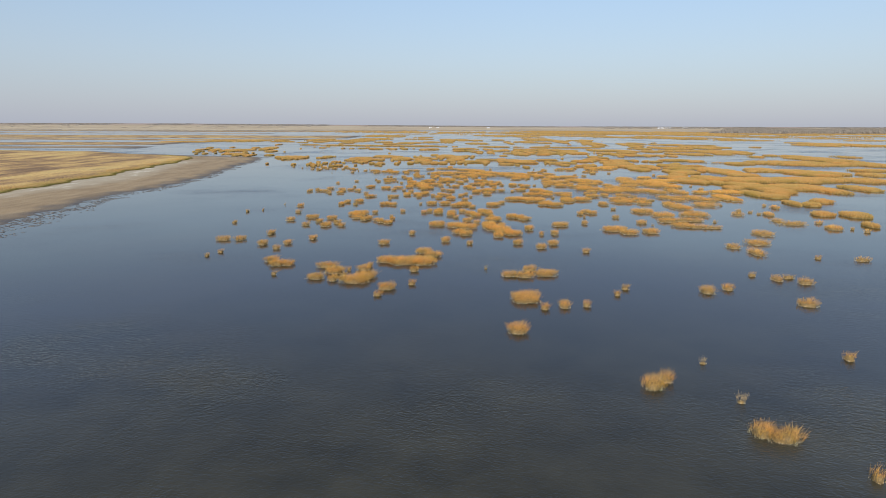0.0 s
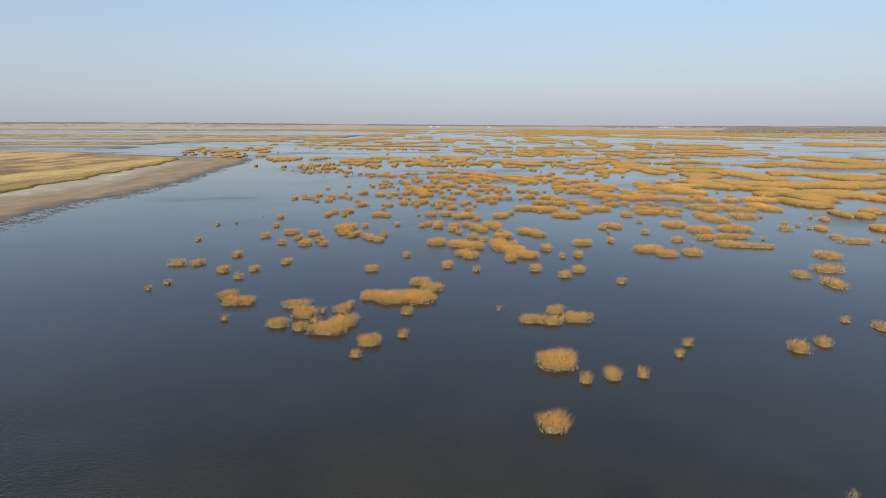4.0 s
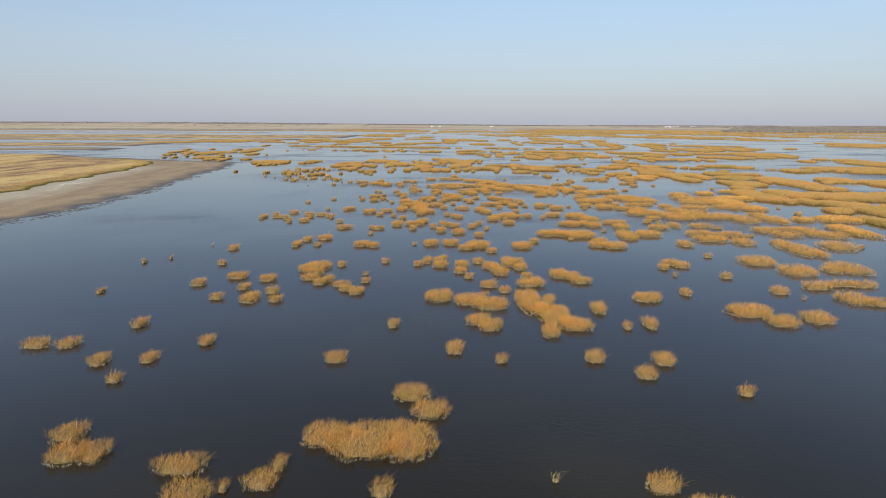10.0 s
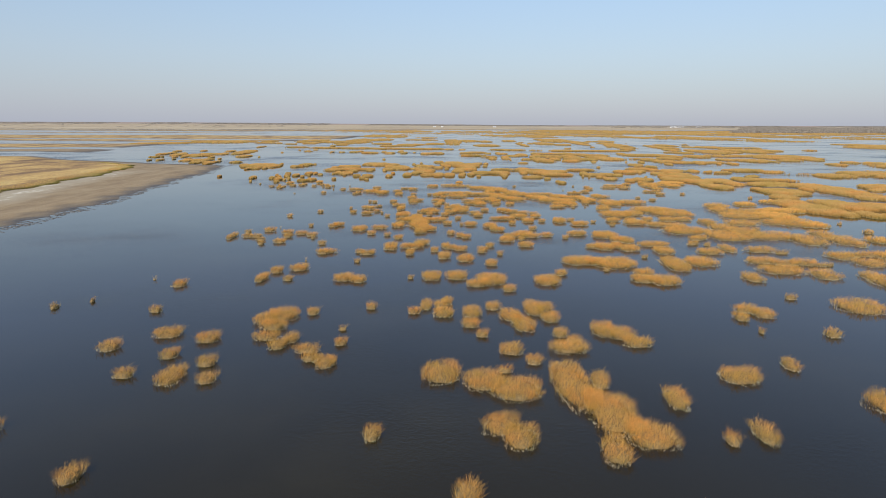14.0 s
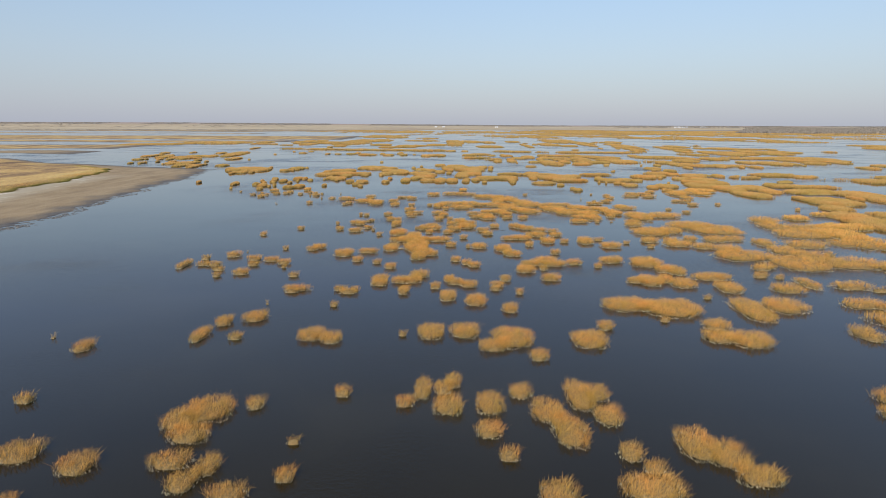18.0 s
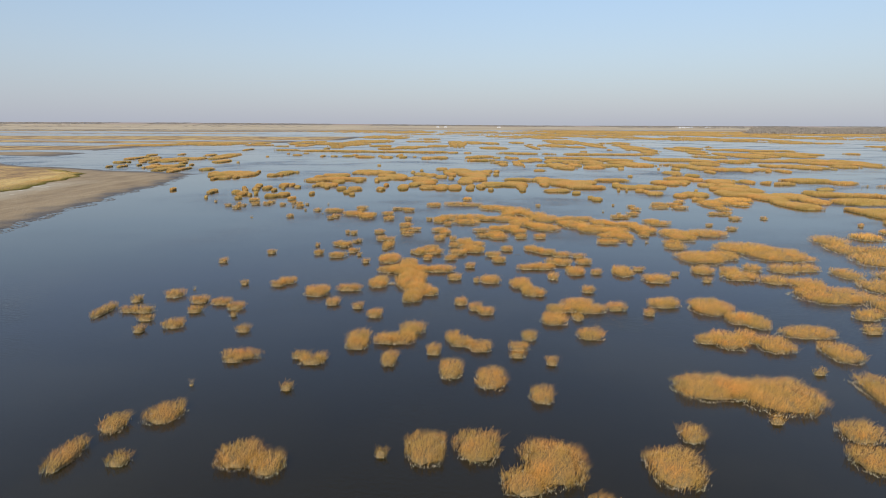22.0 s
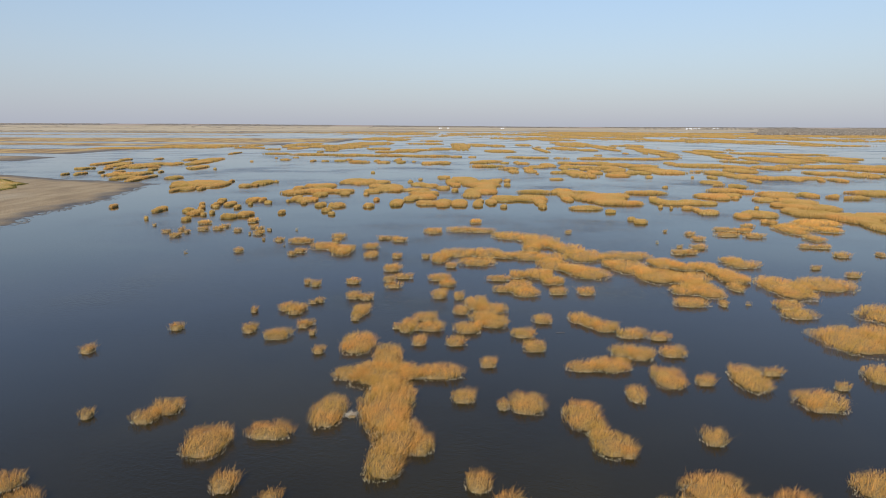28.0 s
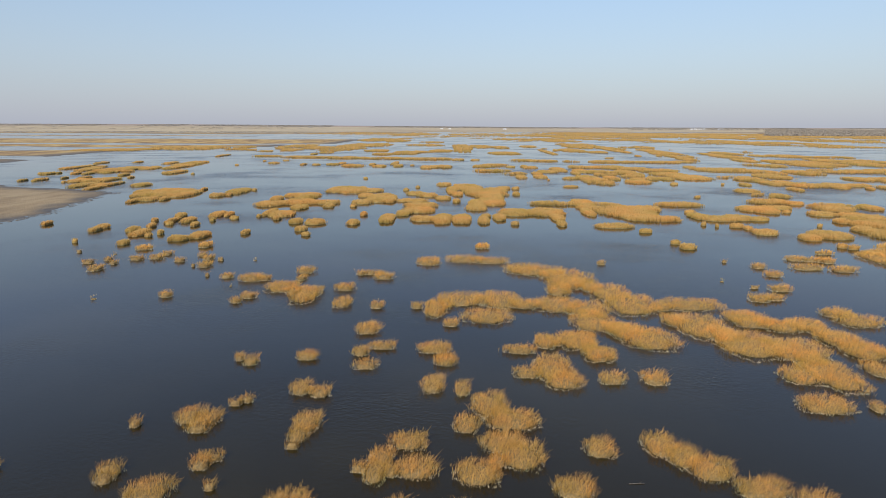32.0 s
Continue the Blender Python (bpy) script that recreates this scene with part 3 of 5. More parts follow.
island((-27.2, 145.6, 1.3, 1.5), (-21.7, 144.6, 3.5, 3.0))
island((82.9, 146.9, 1.1, 2.2), (86.8, 148.5, 1.6, 0.8))
island((-31.8, 147.6, 2.4, 2.0))
island((-19.4, 149.0, 2.7, 2.9))
island((-43.1, 150.8, 0.8, 0.6))
island((78.7, 150.8, 1.2, 0.7))
island((-7.6, 155.5, 1.3, 1.4))
island((-24.7, 155.9, 0.6, 0.9))
island((22.8, 156.6, 1.8, 1.6), (16.7, 150.4, 1.8, 1.5), (20.9, 149.5, 2.1, 1.6), (26.2, 151.6, 2.8, 2.4))
island((-21.0, 157.0, 1.8, 1.7), (-19.8, 160.4, 0.8, 1.3))
island((11.4, 157.8, 0.5, 0.5))
island((-31.1, 159.9, 2.9, 1.8), (-28.0, 154.0, 2.4, 2.7), (-25.2, 149.9, 0.9, 0.6))
island((-16.0, 166.9, 2.6, 2.7), (-10.7, 165.5, 4.4, 4.2), (-5.3, 165.6, 3.0, 4.6))
island((-48.1, 167.2, 1.9, 2.2), (-45.2, 162.3, 2.2, 2.4), (-42.3, 162.5, 1.6, 2.2))
island((119.1, 169.0, 2.4, 1.4))
island((107.9, 171.4, 1.0, 1.0))
island((-68.4, 172.8, 0.7, 0.9))
island((-66.4, 178.0, 1.0, 0.8))
island((93.8, 178.7, 2.1, 4.7))
island((-5.8, 178.9, 2.4, 2.3), (-2.8, 173.8, 2.4, 2.2))
island((43.1, 180.0, 1.3, 1.1))
island((-51.3, 183.8, 1.3, 1.3))
island((30.6, 186.6, 1.8, 2.1))
island((91.0, 187.6, 2.1, 3.1))
island((-57.6, 191.1, 1.7, 2.3))
island((35.3, 192.2, 1.8, 2.4))
island((8.5, 192.2, 1.1, 1.3))
island((-49.9, 192.2, 1.4, 2.0))
island((-19.0, 192.6, 2.0, 2.0))
island((24.1, 193.1, 1.7, 2.0))
island((101.9, 193.9, 4.0, 3.8))
island((0.8, 197.2, 1.5, 2.8))
island((-72.7, 198.4, 2.7, 1.9))
island((-67.3, 198.9, 1.9, 2.4))
island((-43.5, 200.4, 1.4, 2.0))
island((34.3, 209.2, 0.9, 1.5))
island((-60.1, 209.9, 1.4, 2.5))
island((-10.9, 210.0, 1.1, 2.0))
island((39.1, 210.7, 1.3, 3.0))
island((112.2, 210.9, 3.6, 4.9))
island((65.9, 212.5, 3.3, 3.6))
island((5.7, 212.6, 2.3, 2.7), (7.9, 209.4, 2.2, 2.9))
island((74.0, 214.6, 3.1, 3.8))
island((152.2, 215.5, 1.2, 1.1))
island((62.5, 219.1, 4.7, 4.6))
island((31.4, 220.7, 1.6, 3.7))
island((150.7, 221.3, 0.6, 1.0))
island((144.5, 222.8, 3.2, 3.8))
island((100.1, 223.4, 3.5, 1.6))
island((8.8, 223.5, 4.0, 4.1))
island((17.5, 225.5, 2.7, 8.6), (21.1, 215.8, 3.1, 6.1), (24.6, 209.6, 3.0, 3.0), (19.0, 206.1, 1.7, 3.0))
island((4.3, 226.5, 3.4, 3.5))
island((-38.4, 226.7, 1.6, 1.8))
island((22.0, 226.8, 1.4, 2.8))
island((-44.3, 227.7, 2.0, 4.1))
island((-52.1, 228.3, 1.7, 1.5))
island((90.3, 228.4, 3.3, 4.3), (94.9, 225.1, 3.6, 2.1))
island((44.4, 228.8, 3.4, 3.0))
island((162.4, 229.0, 1.8, 4.8))
island((79.7, 229.2, 0.6, 0.6))
island((-2.3, 229.5, 3.2, 4.3))
island((7.9, 230.8, 1.3, 0.9))
island((-80.7, 233.2, 0.9, 2.0))
island((54.7, 233.3, 1.1, 2.6))
island((-40.9, 233.3, 1.8, 1.7))
island((-20.2, 234.1, 0.5, 1.2))
island((13.1, 234.9, 1.5, 1.6))
island((77.3, 234.9, 2.2, 2.7))
island((146.8, 235.4, 1.8, 1.2))
island((-48.6, 236.7, 1.5, 2.1))
island((106.8, 236.9, 0.8, 1.0))
island((88.5, 239.1, 3.3, 2.7), (98.0, 241.1, 5.3, 2.4))
island((-25.8, 239.4, 2.1, 1.5), (-24.4, 235.3, 1.5, 1.2), (-21.4, 233.5, 1.6, 2.4))
island((9.7, 239.8, 2.1, 2.5))
island((-60.7, 240.2, 1.9, 2.3))
island((133.2, 241.0, 2.3, 2.6), (135.4, 233.2, 5.3, 3.0))
island((-21.0, 242.7, 0.6, 1.0))
island((-20.4, 243.0, 1.2, 1.3))
island((-45.1, 244.8, 2.3, 2.5))
island((-34.7, 245.6, 2.4, 1.7), (-29.8, 244.7, 1.2, 2.1), (-31.5, 241.3, 1.6, 1.9))
island((-53.5, 247.2, 2.8, 2.6))
island((5.2, 247.6, 1.3, 1.3))
island((19.8, 248.2, 1.4, 1.7), (20.0, 240.9, 3.3, 2.6), (21.7, 245.1, 1.3, 1.1))
island((71.0, 248.7, 1.5, 1.9))
island((58.5, 250.1, 0.5, 1.1))
island((28.5, 250.2, 2.3, 3.7), (31.1, 247.9, 2.2, 2.9), (32.9, 243.3, 2.4, 1.9))
island((-21.4, 250.4, 0.9, 0.5))
island((92.5, 254.6, 4.9, 5.8))
island((174.3, 255.2, 5.4, 7.4))
island((-37.8, 255.7, 2.3, 2.7), (-35.2, 258.7, 3.4, 3.4), (-35.0, 251.8, 2.5, 2.1))
island((102.4, 256.0, 2.0, 3.5), (108.1, 257.7, 4.1, 6.9))
island((19.5, 257.6, 1.7, 2.5), (19.3, 264.8, 1.9, 2.4))
island((138.5, 257.6, 2.0, 4.2))
island((162.1, 258.1, 4.5, 4.3))
island((135.4, 259.3, 1.0, 1.0))
island((-29.3, 260.8, 1.3, 1.8))
island((3.7, 261.0, 1.9, 3.1), (3.2, 253.6, 1.7, 1.9))
island((-8.3, 261.6, 1.4, 1.4), (-6.0, 265.9, 1.2, 3.4))
island((-62.6, 261.6, 1.4, 1.4))
island((-85.2, 263.5, 0.8, 1.6))
island((62.0, 264.0, 2.3, 2.1), (58.5, 258.5, 1.3, 2.2), (64.2, 260.7, 2.1, 2.3))
island((-17.6, 264.5, 1.3, 1.3))
island((134.2, 264.5, 1.1, 1.0))
island((8.4, 265.0, 1.6, 1.9), (11.5, 259.1, 2.2, 3.1), (13.6, 253.1, 2.1, 3.7), (16.8, 263.7, 1.8, 4.7))
island((87.6, 266.1, 5.1, 5.7))
island((-2.9, 266.2, 1.4, 1.8), (-1.4, 269.0, 1.1, 2.3), (-2.2, 260.4, 2.0, 2.7))
island((-79.8, 268.2, 0.5, 0.9))
island((131.1, 268.5, 1.5, 1.2), (125.5, 257.7, 2.2, 3.2))
island((76.7, 273.3, 1.4, 1.3))
island((13.3, 279.6, 1.7, 2.3))
island((153.1, 279.6, 1.7, 3.5))
island((-66.6, 282.5, 1.7, 2.8))
island((109.2, 282.6, 4.4, 11.1), (111.5, 277.4, 1.3, 3.7), (124.3, 287.8, 5.7, 6.2))
island((5.9, 284.1, 2.5, 2.6), (9.6, 288.0, 3.5, 4.9))
island((151.8, 286.6, 1.1, 1.0))
island((131.5, 287.0, 0.9, 0.8))
island((23.6, 287.3, 3.1, 4.2), (28.5, 295.2, 1.6, 2.0))
island((-75.1, 287.5, 0.4, 0.6))
island((-41.6, 288.1, 1.4, 1.4))
island((-48.4, 288.9, 1.4, 4.3))
island((-27.8, 289.2, 2.5, 2.9), (-23.6, 287.4, 1.8, 2.4))
island((175.6, 289.3, 3.9, 5.0), (188.5, 302.8, 4.8, 5.8))
island((-10.8, 290.1, 0.9, 0.7))
island((76.8, 291.2, 2.4, 4.5))
island((-5.5, 291.2, 2.6, 4.0))
island((0.9, 291.8, 2.8, 3.9))
island((108.5, 293.5, 2.9, 3.9))
island((169.4, 294.8, 1.9, 8.6))
island((97.4, 294.8, 3.4, 5.5))
island((50.4, 296.0, 2.5, 2.5), (48.1, 289.1, 3.0, 2.8), (53.2, 287.4, 3.4, 3.8))
island((-46.8, 296.7, 1.7, 2.5))
island((41.5, 299.3, 1.0, 0.9))
island((-41.5, 299.8, 2.5, 3.1))
island((62.3, 305.9, 3.0, 8.2), (70.6, 309.0, 4.1, 5.2))
island((103.1, 306.1, 3.6, 1.2), (115.8, 316.9, 3.3, 3.8))
island((10.9, 306.3, 1.8, 2.6))
island((-27.1, 308.6, 1.0, 1.0))
island((36.7, 309.3, 5.0, 4.2), (45.5, 306.7, 5.3, 5.9))
island((-42.0, 309.7, 0.4, 0.5))
island((3.8, 312.1, 2.5, 3.9))
island((130.8, 314.2, 4.4, 9.8), (135.1, 307.2, 4.3, 5.5), (147.3, 316.4, 4.5, 13.2))
island((-2.4, 315.7, 2.0, 3.7))
island((56.9, 315.7, 1.1, 0.7))
island((129.2, 316.4, 2.0, 4.7))
island((121.2, 319.2, 8.2, 3.5), (119.0, 308.6, 4.4, 5.0))
island((14.5, 319.3, 1.0, 1.3))
island((-12.8, 320.0, 1.4, 2.9))
island((-28.1, 321.3, 1.5, 1.1), (-25.7, 319.1, 2.1, 1.4), (-24.5, 321.0, 1.2, 0.7))
island((-38.3, 321.5, 3.1, 1.5), (-39.1, 319.5, 1.6, 1.0))
island((100.9, 322.5, 2.5, 1.2))
island((79.3, 323.5, 3.8, 3.6), (86.9, 328.4, 1.7, 5.4))
island((-5.4, 324.3, 1.4, 2.1))
island((175.7, 324.5, 6.1, 9.2))
island((96.2, 326.2, 4.5, 3.0), (94.1, 309.3, 8.3, 3.0), (88.8, 299.6, 5.8, 4.4))
island((55.8, 327.9, 2.8, 3.9), (65.6, 334.6, 5.0, 2.9), (65.4, 324.2, 2.7, 4.5))
island((44.9, 330.5, 2.2, 1.8), (48.3, 330.0, 2.8, 4.0), (52.9, 331.8, 1.6, 2.9))
island((-19.6, 330.8, 2.0, 2.7), (-19.3, 326.9, 2.0, 2.2), (-14.2, 329.5, 2.3, 2.0), (-11.6, 330.0, 2.6, 2.4), (-9.7, 335.3, 2.3, 2.4))
island((-2.1, 331.2, 1.4, 2.0), (-0.6, 328.6, 1.9, 2.1), (2.9, 326.0, 1.9, 2.1))
island((12.2, 331.8, 1.3, 1.9), (9.7, 326.1, 1.7, 1.4), (9.1, 322.3, 1.3, 1.0))
island((23.9, 332.8, 2.6, 2.7))
island((-62.3, 334.0, 1.2, 1.4))
island((-42.4, 334.6, 1.5, 1.2))
island((83.3, 334.9, 1.4, 1.2))
island((171.7, 335.2, 4.8, 13.8))
island((78.8, 335.6, 2.0, 0.9))
island((-57.1, 337.3, 2.2, 2.2))
island((79.8, 337.6, 2.2, 1.0))
island((-64.5, 340.8, 1.9, 1.1))
island((56.3, 342.7, 2.5, 2.8), (58.7, 341.2, 2.2, 4.4))
island((132.5, 343.0, 4.8, 8.4), (132.8, 335.6, 1.8, 4.0))
island((144.7, 343.0, 4.5, 5.0))
island((159.4, 343.5, 9.5, 9.1))
island((-18.3, 344.9, 1.7, 2.3))
island((83.4, 345.0, 2.5, 2.4))
island((-75.9, 346.1, 1.4, 5.2))
island((-71.0, 346.5, 1.6, 1.3), (-67.5, 346.3, 2.2, 1.5))
island((39.3, 346.5, 1.2, 1.4))
island((-56.7, 346.6, 1.7, 1.5))
island((85.6, 346.7, 3.0, 2.3))
island((20.5, 348.8, 2.3, 2.2), (18.6, 341.9, 2.5, 3.3), (25.5, 352.8, 3.0, 2.8), (27.3, 348.8, 3.5, 2.3), (23.7, 343.4, 1.0, 1.9), (33.4, 350.3, 2.0, 2.0))
island((2.8, 349.8, 1.4, 1.7), (5.1, 346.7, 1.6, 1.6))
island((-22.6, 350.2, 1.3, 1.3))
island((96.6, 350.3, 7.3, 9.8))
island((112.0, 350.5, 9.1, 6.7), (120.3, 342.7, 4.8, 8.4))
island((53.7, 350.7, 4.6, 5.6))
island((-53.3, 352.7, 2.3, 1.6), (-48.9, 349.2, 1.9, 1.7), (-47.5, 343.8, 0.8, 0.6))
island((-28.6, 353.0, 1.6, 1.9))
island((44.7, 353.5, 3.5, 3.1))
island((-0.2, 353.7, 1.6, 1.9))
island((-58.6, 353.9, 2.2, 2.0))
island((-73.0, 354.3, 1.3, 1.7))
island((132.0, 354.6, 4.0, 5.8))
island((-66.3, 358.7, 2.3, 2.4))
island((151.6, 358.7, 1.8, 2.1))
island((18.5, 360.5, 0.9, 1.1))
island((106.5, 360.6, 5.3, 6.3))
island((-34.0, 361.8, 3.1, 4.1))
island((223.4, 362.7, 7.4, 26.2), (225.8, 350.0, 2.8, 10.4))
island((-63.9, 363.7, 0.3, 0.5))
island((113.8, 364.1, 1.0, 2.9))
island((30.4, 364.3, 1.6, 1.9))
island((-26.9, 364.8, 3.2, 1.9))
island((249.8, 365.4, 7.0, 16.7))
island((-45.1, 368.2, 1.7, 1.5), (-43.4, 371.2, 2.2, 2.1))
island((102.7, 368.6, 4.4, 6.3), (124.7, 398.0, 9.4, 9.1), (138.2, 396.5, 6.5, 11.0))
island((-53.5, 369.0, 1.0, 1.2))
island((-17.0, 369.8, 0.7, 0.3))
island((14.8, 369.8, 2.4, 4.2), (16.9, 362.3, 2.5, 3.0))
island((-20.4, 370.4, 2.4, 4.9))
island((86.0, 371.6, 4.1, 3.8), (86.0, 360.6, 8.1, 6.8))
island((211.7, 372.5, 10.9, 16.3), (185.3, 338.7, 3.6, 10.5))
island((4.1, 373.2, 0.9, 1.3))
island((7.5, 373.5, 2.6, 3.3))
island((140.6, 373.8, 5.5, 5.7))
island((62.8, 374.2, 1.5, 1.0))
island((80.0, 374.6, 3.9, 3.7))
island((50.1, 375.1, 3.4, 3.5))
island((-1.5, 375.6, 2.0, 1.8))
island((24.1, 377.0, 1.4, 2.6))
island((153.3, 378.0, 1.0, 1.0))
island((114.7, 378.2, 6.8, 5.9))
island((137.2, 380.1, 9.2, 10.8))
island((56.8, 380.6, 1.2, 1.0))
island((129.2, 380.7, 5.8, 5.6))
island((102.6, 381.8, 3.4, 5.7))
island((36.5, 382.3, 1.6, 1.6))
island((43.6, 382.9, 2.5, 4.7), (48.7, 385.9, 1.8, 0.9))
island((31.0, 383.1, 2.5, 4.2))
island((-19.4, 383.8, 2.8, 2.2), (-14.4, 390.6, 2.4, 5.9), (-14.5, 383.5, 4.6, 4.8), (-5.5, 384.6, 3.9, 2.6), (-12.4, 372.4, 3.7, 7.4), (-10.1, 363.2, 2.9, 4.0), (-11.2, 357.4, 2.2, 3.5), (-6.9, 361.7, 1.4, 2.4))
island((188.6, 383.8, 7.2, 17.8), (175.3, 368.4, 5.4, 6.8), (193.2, 369.3, 8.3, 32.7))
island((65.6, 384.7, 3.2, 3.4))
island((73.1, 385.1, 2.6, 2.4), (72.9, 378.2, 4.3, 3.7), (80.5, 387.8, 2.3, 3.0))
island((-10.4, 385.3, 1.4, 2.5))
island((88.4, 386.8, 4.0, 4.2))
island((95.0, 387.9, 4.0, 3.4))
island((18.6, 387.4, 2.8, 1.6), (23.4, 388.2, 2.9, 2.6))
island((2.9, 388.7, 1.5, 1.5))
island((-67.9, 393.4, 1.4, 1.7))
island((-26.9, 394.0, 1.2, 1.2))
island((27.1, 394.8, 2.4, 1.9), (29.6, 393.4, 2.4, 2.4))
island((35.7, 394.5, 2.4, 2.2))
island((11.6, 396.6, 2.2, 2.4))
island((-20.4, 397.4, 3.2, 5.4))
island((-2.5, 398.8, 2.1, 1.7))
island((-9.3, 399.0, 1.5, 1.9))
island((179.8, 400.9, 3.6, 9.4))
island((71.3, 401.0, 5.9, 7.7), (79.5, 403.6, 4.0, 5.3), (91.1, 416.2, 8.4, 7.1), (96.4, 405.9, 9.1, 9.7))
island((-36.5, 402.0, 2.7, 2.6))
island((35.9, 402.3, 2.2, 1.2))
island((-30.1, 403.2, 0.8, 0.7))
island((10.4, 403.7, 2.5, 2.0))
island((31.1, 404.0, 3.1, 2.1))
island((-57.5, 405.9, 1.4, 1.7))
island((-43.0, 406.3, 1.6, 1.1), (-42.8, 404.5, 1.2, 1.2))
island((-32.4, 409.3, 1.6, 0.9), (-33.0, 407.6, 1.2, 1.1))
island((-11.7, 409.6, 1.5, 1.9), (-8.7, 413.4, 2.4, 1.8), (-12.1, 406.5, 1.5, 2.4), (-7.4, 407.1, 2.6, 1.9), (-14.2, 407.2, 0.9, 0.7))
island((15.2, 412.3, 2.1, 2.1))
island((142.3, 412.6, 15.0, 7.1))
island((22.9, 413.2, 2.0, 2.8), (24.8, 410.6, 1.9, 2.6), (27.1, 408.0, 2.5, 2.6))
island((70.2, 417.2, 3.6, 3.0))
island((-45.9, 417.5, 0.9, 1.1))
island((-22.8, 418.0, 1.8, 2.5), (-23.2, 414.8, 1.4, 1.6), (-23.3, 412.1, 0.9, 0.6))
island((167.2, 418.7, 9.3, 19.2))
island((-39.4, 419.6, 1.7, 2.3), (-36.3, 419.2, 1.5, 1.8), (-36.9, 416.4, 1.6, 1.3))
island((205.2, 421.1, 9.7, 18.3))
island((222.0, 421.6, 13.0, 18.4), (244.3, 420.9, 12.7, 19.8))
island((203.0, 422.4, 7.7, 16.6))
island((-34.6, 423.8, 1.0, 0.6), (-33.3, 425.0, 1.1, 0.8))
island((71.5, 423.9, 3.0, 3.1))
island((2.0, 424.2, 2.5, 3.5), (-1.3, 418.1, 1.7, 2.1), (4.9, 419.5, 3.8, 2.6), (3.1, 413.4, 2.7, 2.2), (5.2, 410.3, 2.6, 3.1), (-0.2, 406.3, 2.6, 2.3), (2.3, 409.3, 1.1, 1.3))
island((57.6, 424.7, 1.0, 1.6))
island((63.4, 425.1, 0.8, 0.5))
island((-26.3, 429.0, 1.7, 2.1), (-23.0, 427.6, 1.5, 1.4))
island((126.5, 429.3, 5.4, 6.5), (122.4, 414.5, 4.5, 7.3))
island((-1.7, 429.4, 1.3, 2.4))
island((-6.3, 430.8, 2.0, 3.0))
island((188.6, 431.8, 9.7, 19.0), (170.5, 402.3, 3.7, 7.7))
island((22.1, 433.8, 2.3, 2.0))
island((28.8, 434.0, 2.2, 2.5))
island((143.1, 435.3, 5.5, 5.5))
island((8.9, 435.9, 2.3, 1.9), (13.3, 437.7, 3.2, 5.4), (14.3, 432.8, 3.0, 2.9))
island((78.1, 438.6, 4.5, 10.8), (90.4, 441.7, 6.1, 6.2))
island((-40.0, 441.2, 0.9, 1.0), (-37.5, 439.8, 1.3, 1.9))
island((168.4, 441.3, 8.9, 8.2))
island((-28.5, 442.1, 2.1, 1.5))
island((159.4, 445.3, 4.6, 3.8))
island((8.7, 446.1, 2.9, 1.4), (13.9, 450.3, 1.9, 3.2), (19.8, 451.0, 3.4, 4.4), (22.3, 444.1, 2.6, 3.5))
island((-6.5, 446.3, 2.9, 2.0), (-4.5, 440.9, 2.0, 2.2))
island((-16.1, 447.4, 2.4, 1.2), (-19.5, 444.5, 1.5, 1.6), (-17.8, 438.5, 2.1, 1.6))
island((103.9, 452.3, 2.3, 1.4))
island((-20.1, 456.8, 2.5, 2.9))
island((229.3, 459.3, 7.2, 8.6))
island((-3.7, 460.8, 1.8, 1.7))
island((98.9, 460.9, 1.8, 0.7))
island((158.4, 461.4, 1.3, 1.2))
island((221.2, 462.9, 6.0, 7.5))
island((178.0, 465.1, 6.2, 7.6))
island((78.9, 469.5, 3.3, 2.7), (80.2, 464.0, 4.5, 3.3))
island((-7.2, 471.0, 2.3, 6.6), (-1.6, 477.6, 5.5, 5.1), (7.5, 477.8, 4.3, 6.2), (3.9, 465.5, 5.3, 4.4), (12.9, 474.3, 3.6, 2.6), (20.1, 474.0, 5.1, 5.4), (26.1, 471.2, 4.7, 4.7), (25.3, 461.9, 4.3, 5.4), (30.4, 456.4, 3.3, 4.5), (33.6, 452.7, 4.7, 6.5), (42.1, 464.0, 2.2, 3.7), (50.0, 475.3, 7.0, 4.2), (46.2, 459.7, 4.8, 7.4), (57.4, 466.0, 3.9, 3.5), (62.5, 460.6, 7.8, 3.1), (50.9, 449.5, 5.3, 6.8), (57.9, 447.4, 5.2, 5.8), (52.6, 435.7, 2.9, 3.4), (58.0, 436.2, 3.6, 6.9), (50.4, 425.2, 3.7, 2.8), (69.2, 452.7, 3.5, 4.1), (70.0, 446.8, 3.7, 3.7), (66.6, 438.7, 1.6, 3.3))
island((-11.3, 472.4, 1.4, 1.4))
island((-20.2, 472.6, 1.7, 1.8))
island((42.8, 473.1, 2.4, 2.3))
island((-52.9, 475.6, 1.4, 1.5), (-51.2, 479.5, 1.9, 1.7))
island((-86.4, 476.7, 0.8, 0.5))
island((116.6, 477.8, 2.7, 2.3))
island((129.6, 479.4, 1.3, 2.4))
island((294.8, 479.8, 22.1, 17.5), (260.3, 424.3, 18.5, 17.1))
island((-70.9, 479.8, 1.7, 1.7))
island((286.8, 483.9, 14.9, 33.1))
island((-30.1, 487.8, 2.6, 2.6), (-28.3, 474.6, 2.1, 3.3))
island((-59.0, 489.0, 0.4, 0.5))
island((77.3, 489.5, 2.8, 2.0), (67.6, 480.5, 2.1, 2.4), (71.8, 481.3, 2.0, 1.7))
island((191.6, 490.4, 12.3, 15.0))
island((71.6, 490.9, 1.3, 0.5))
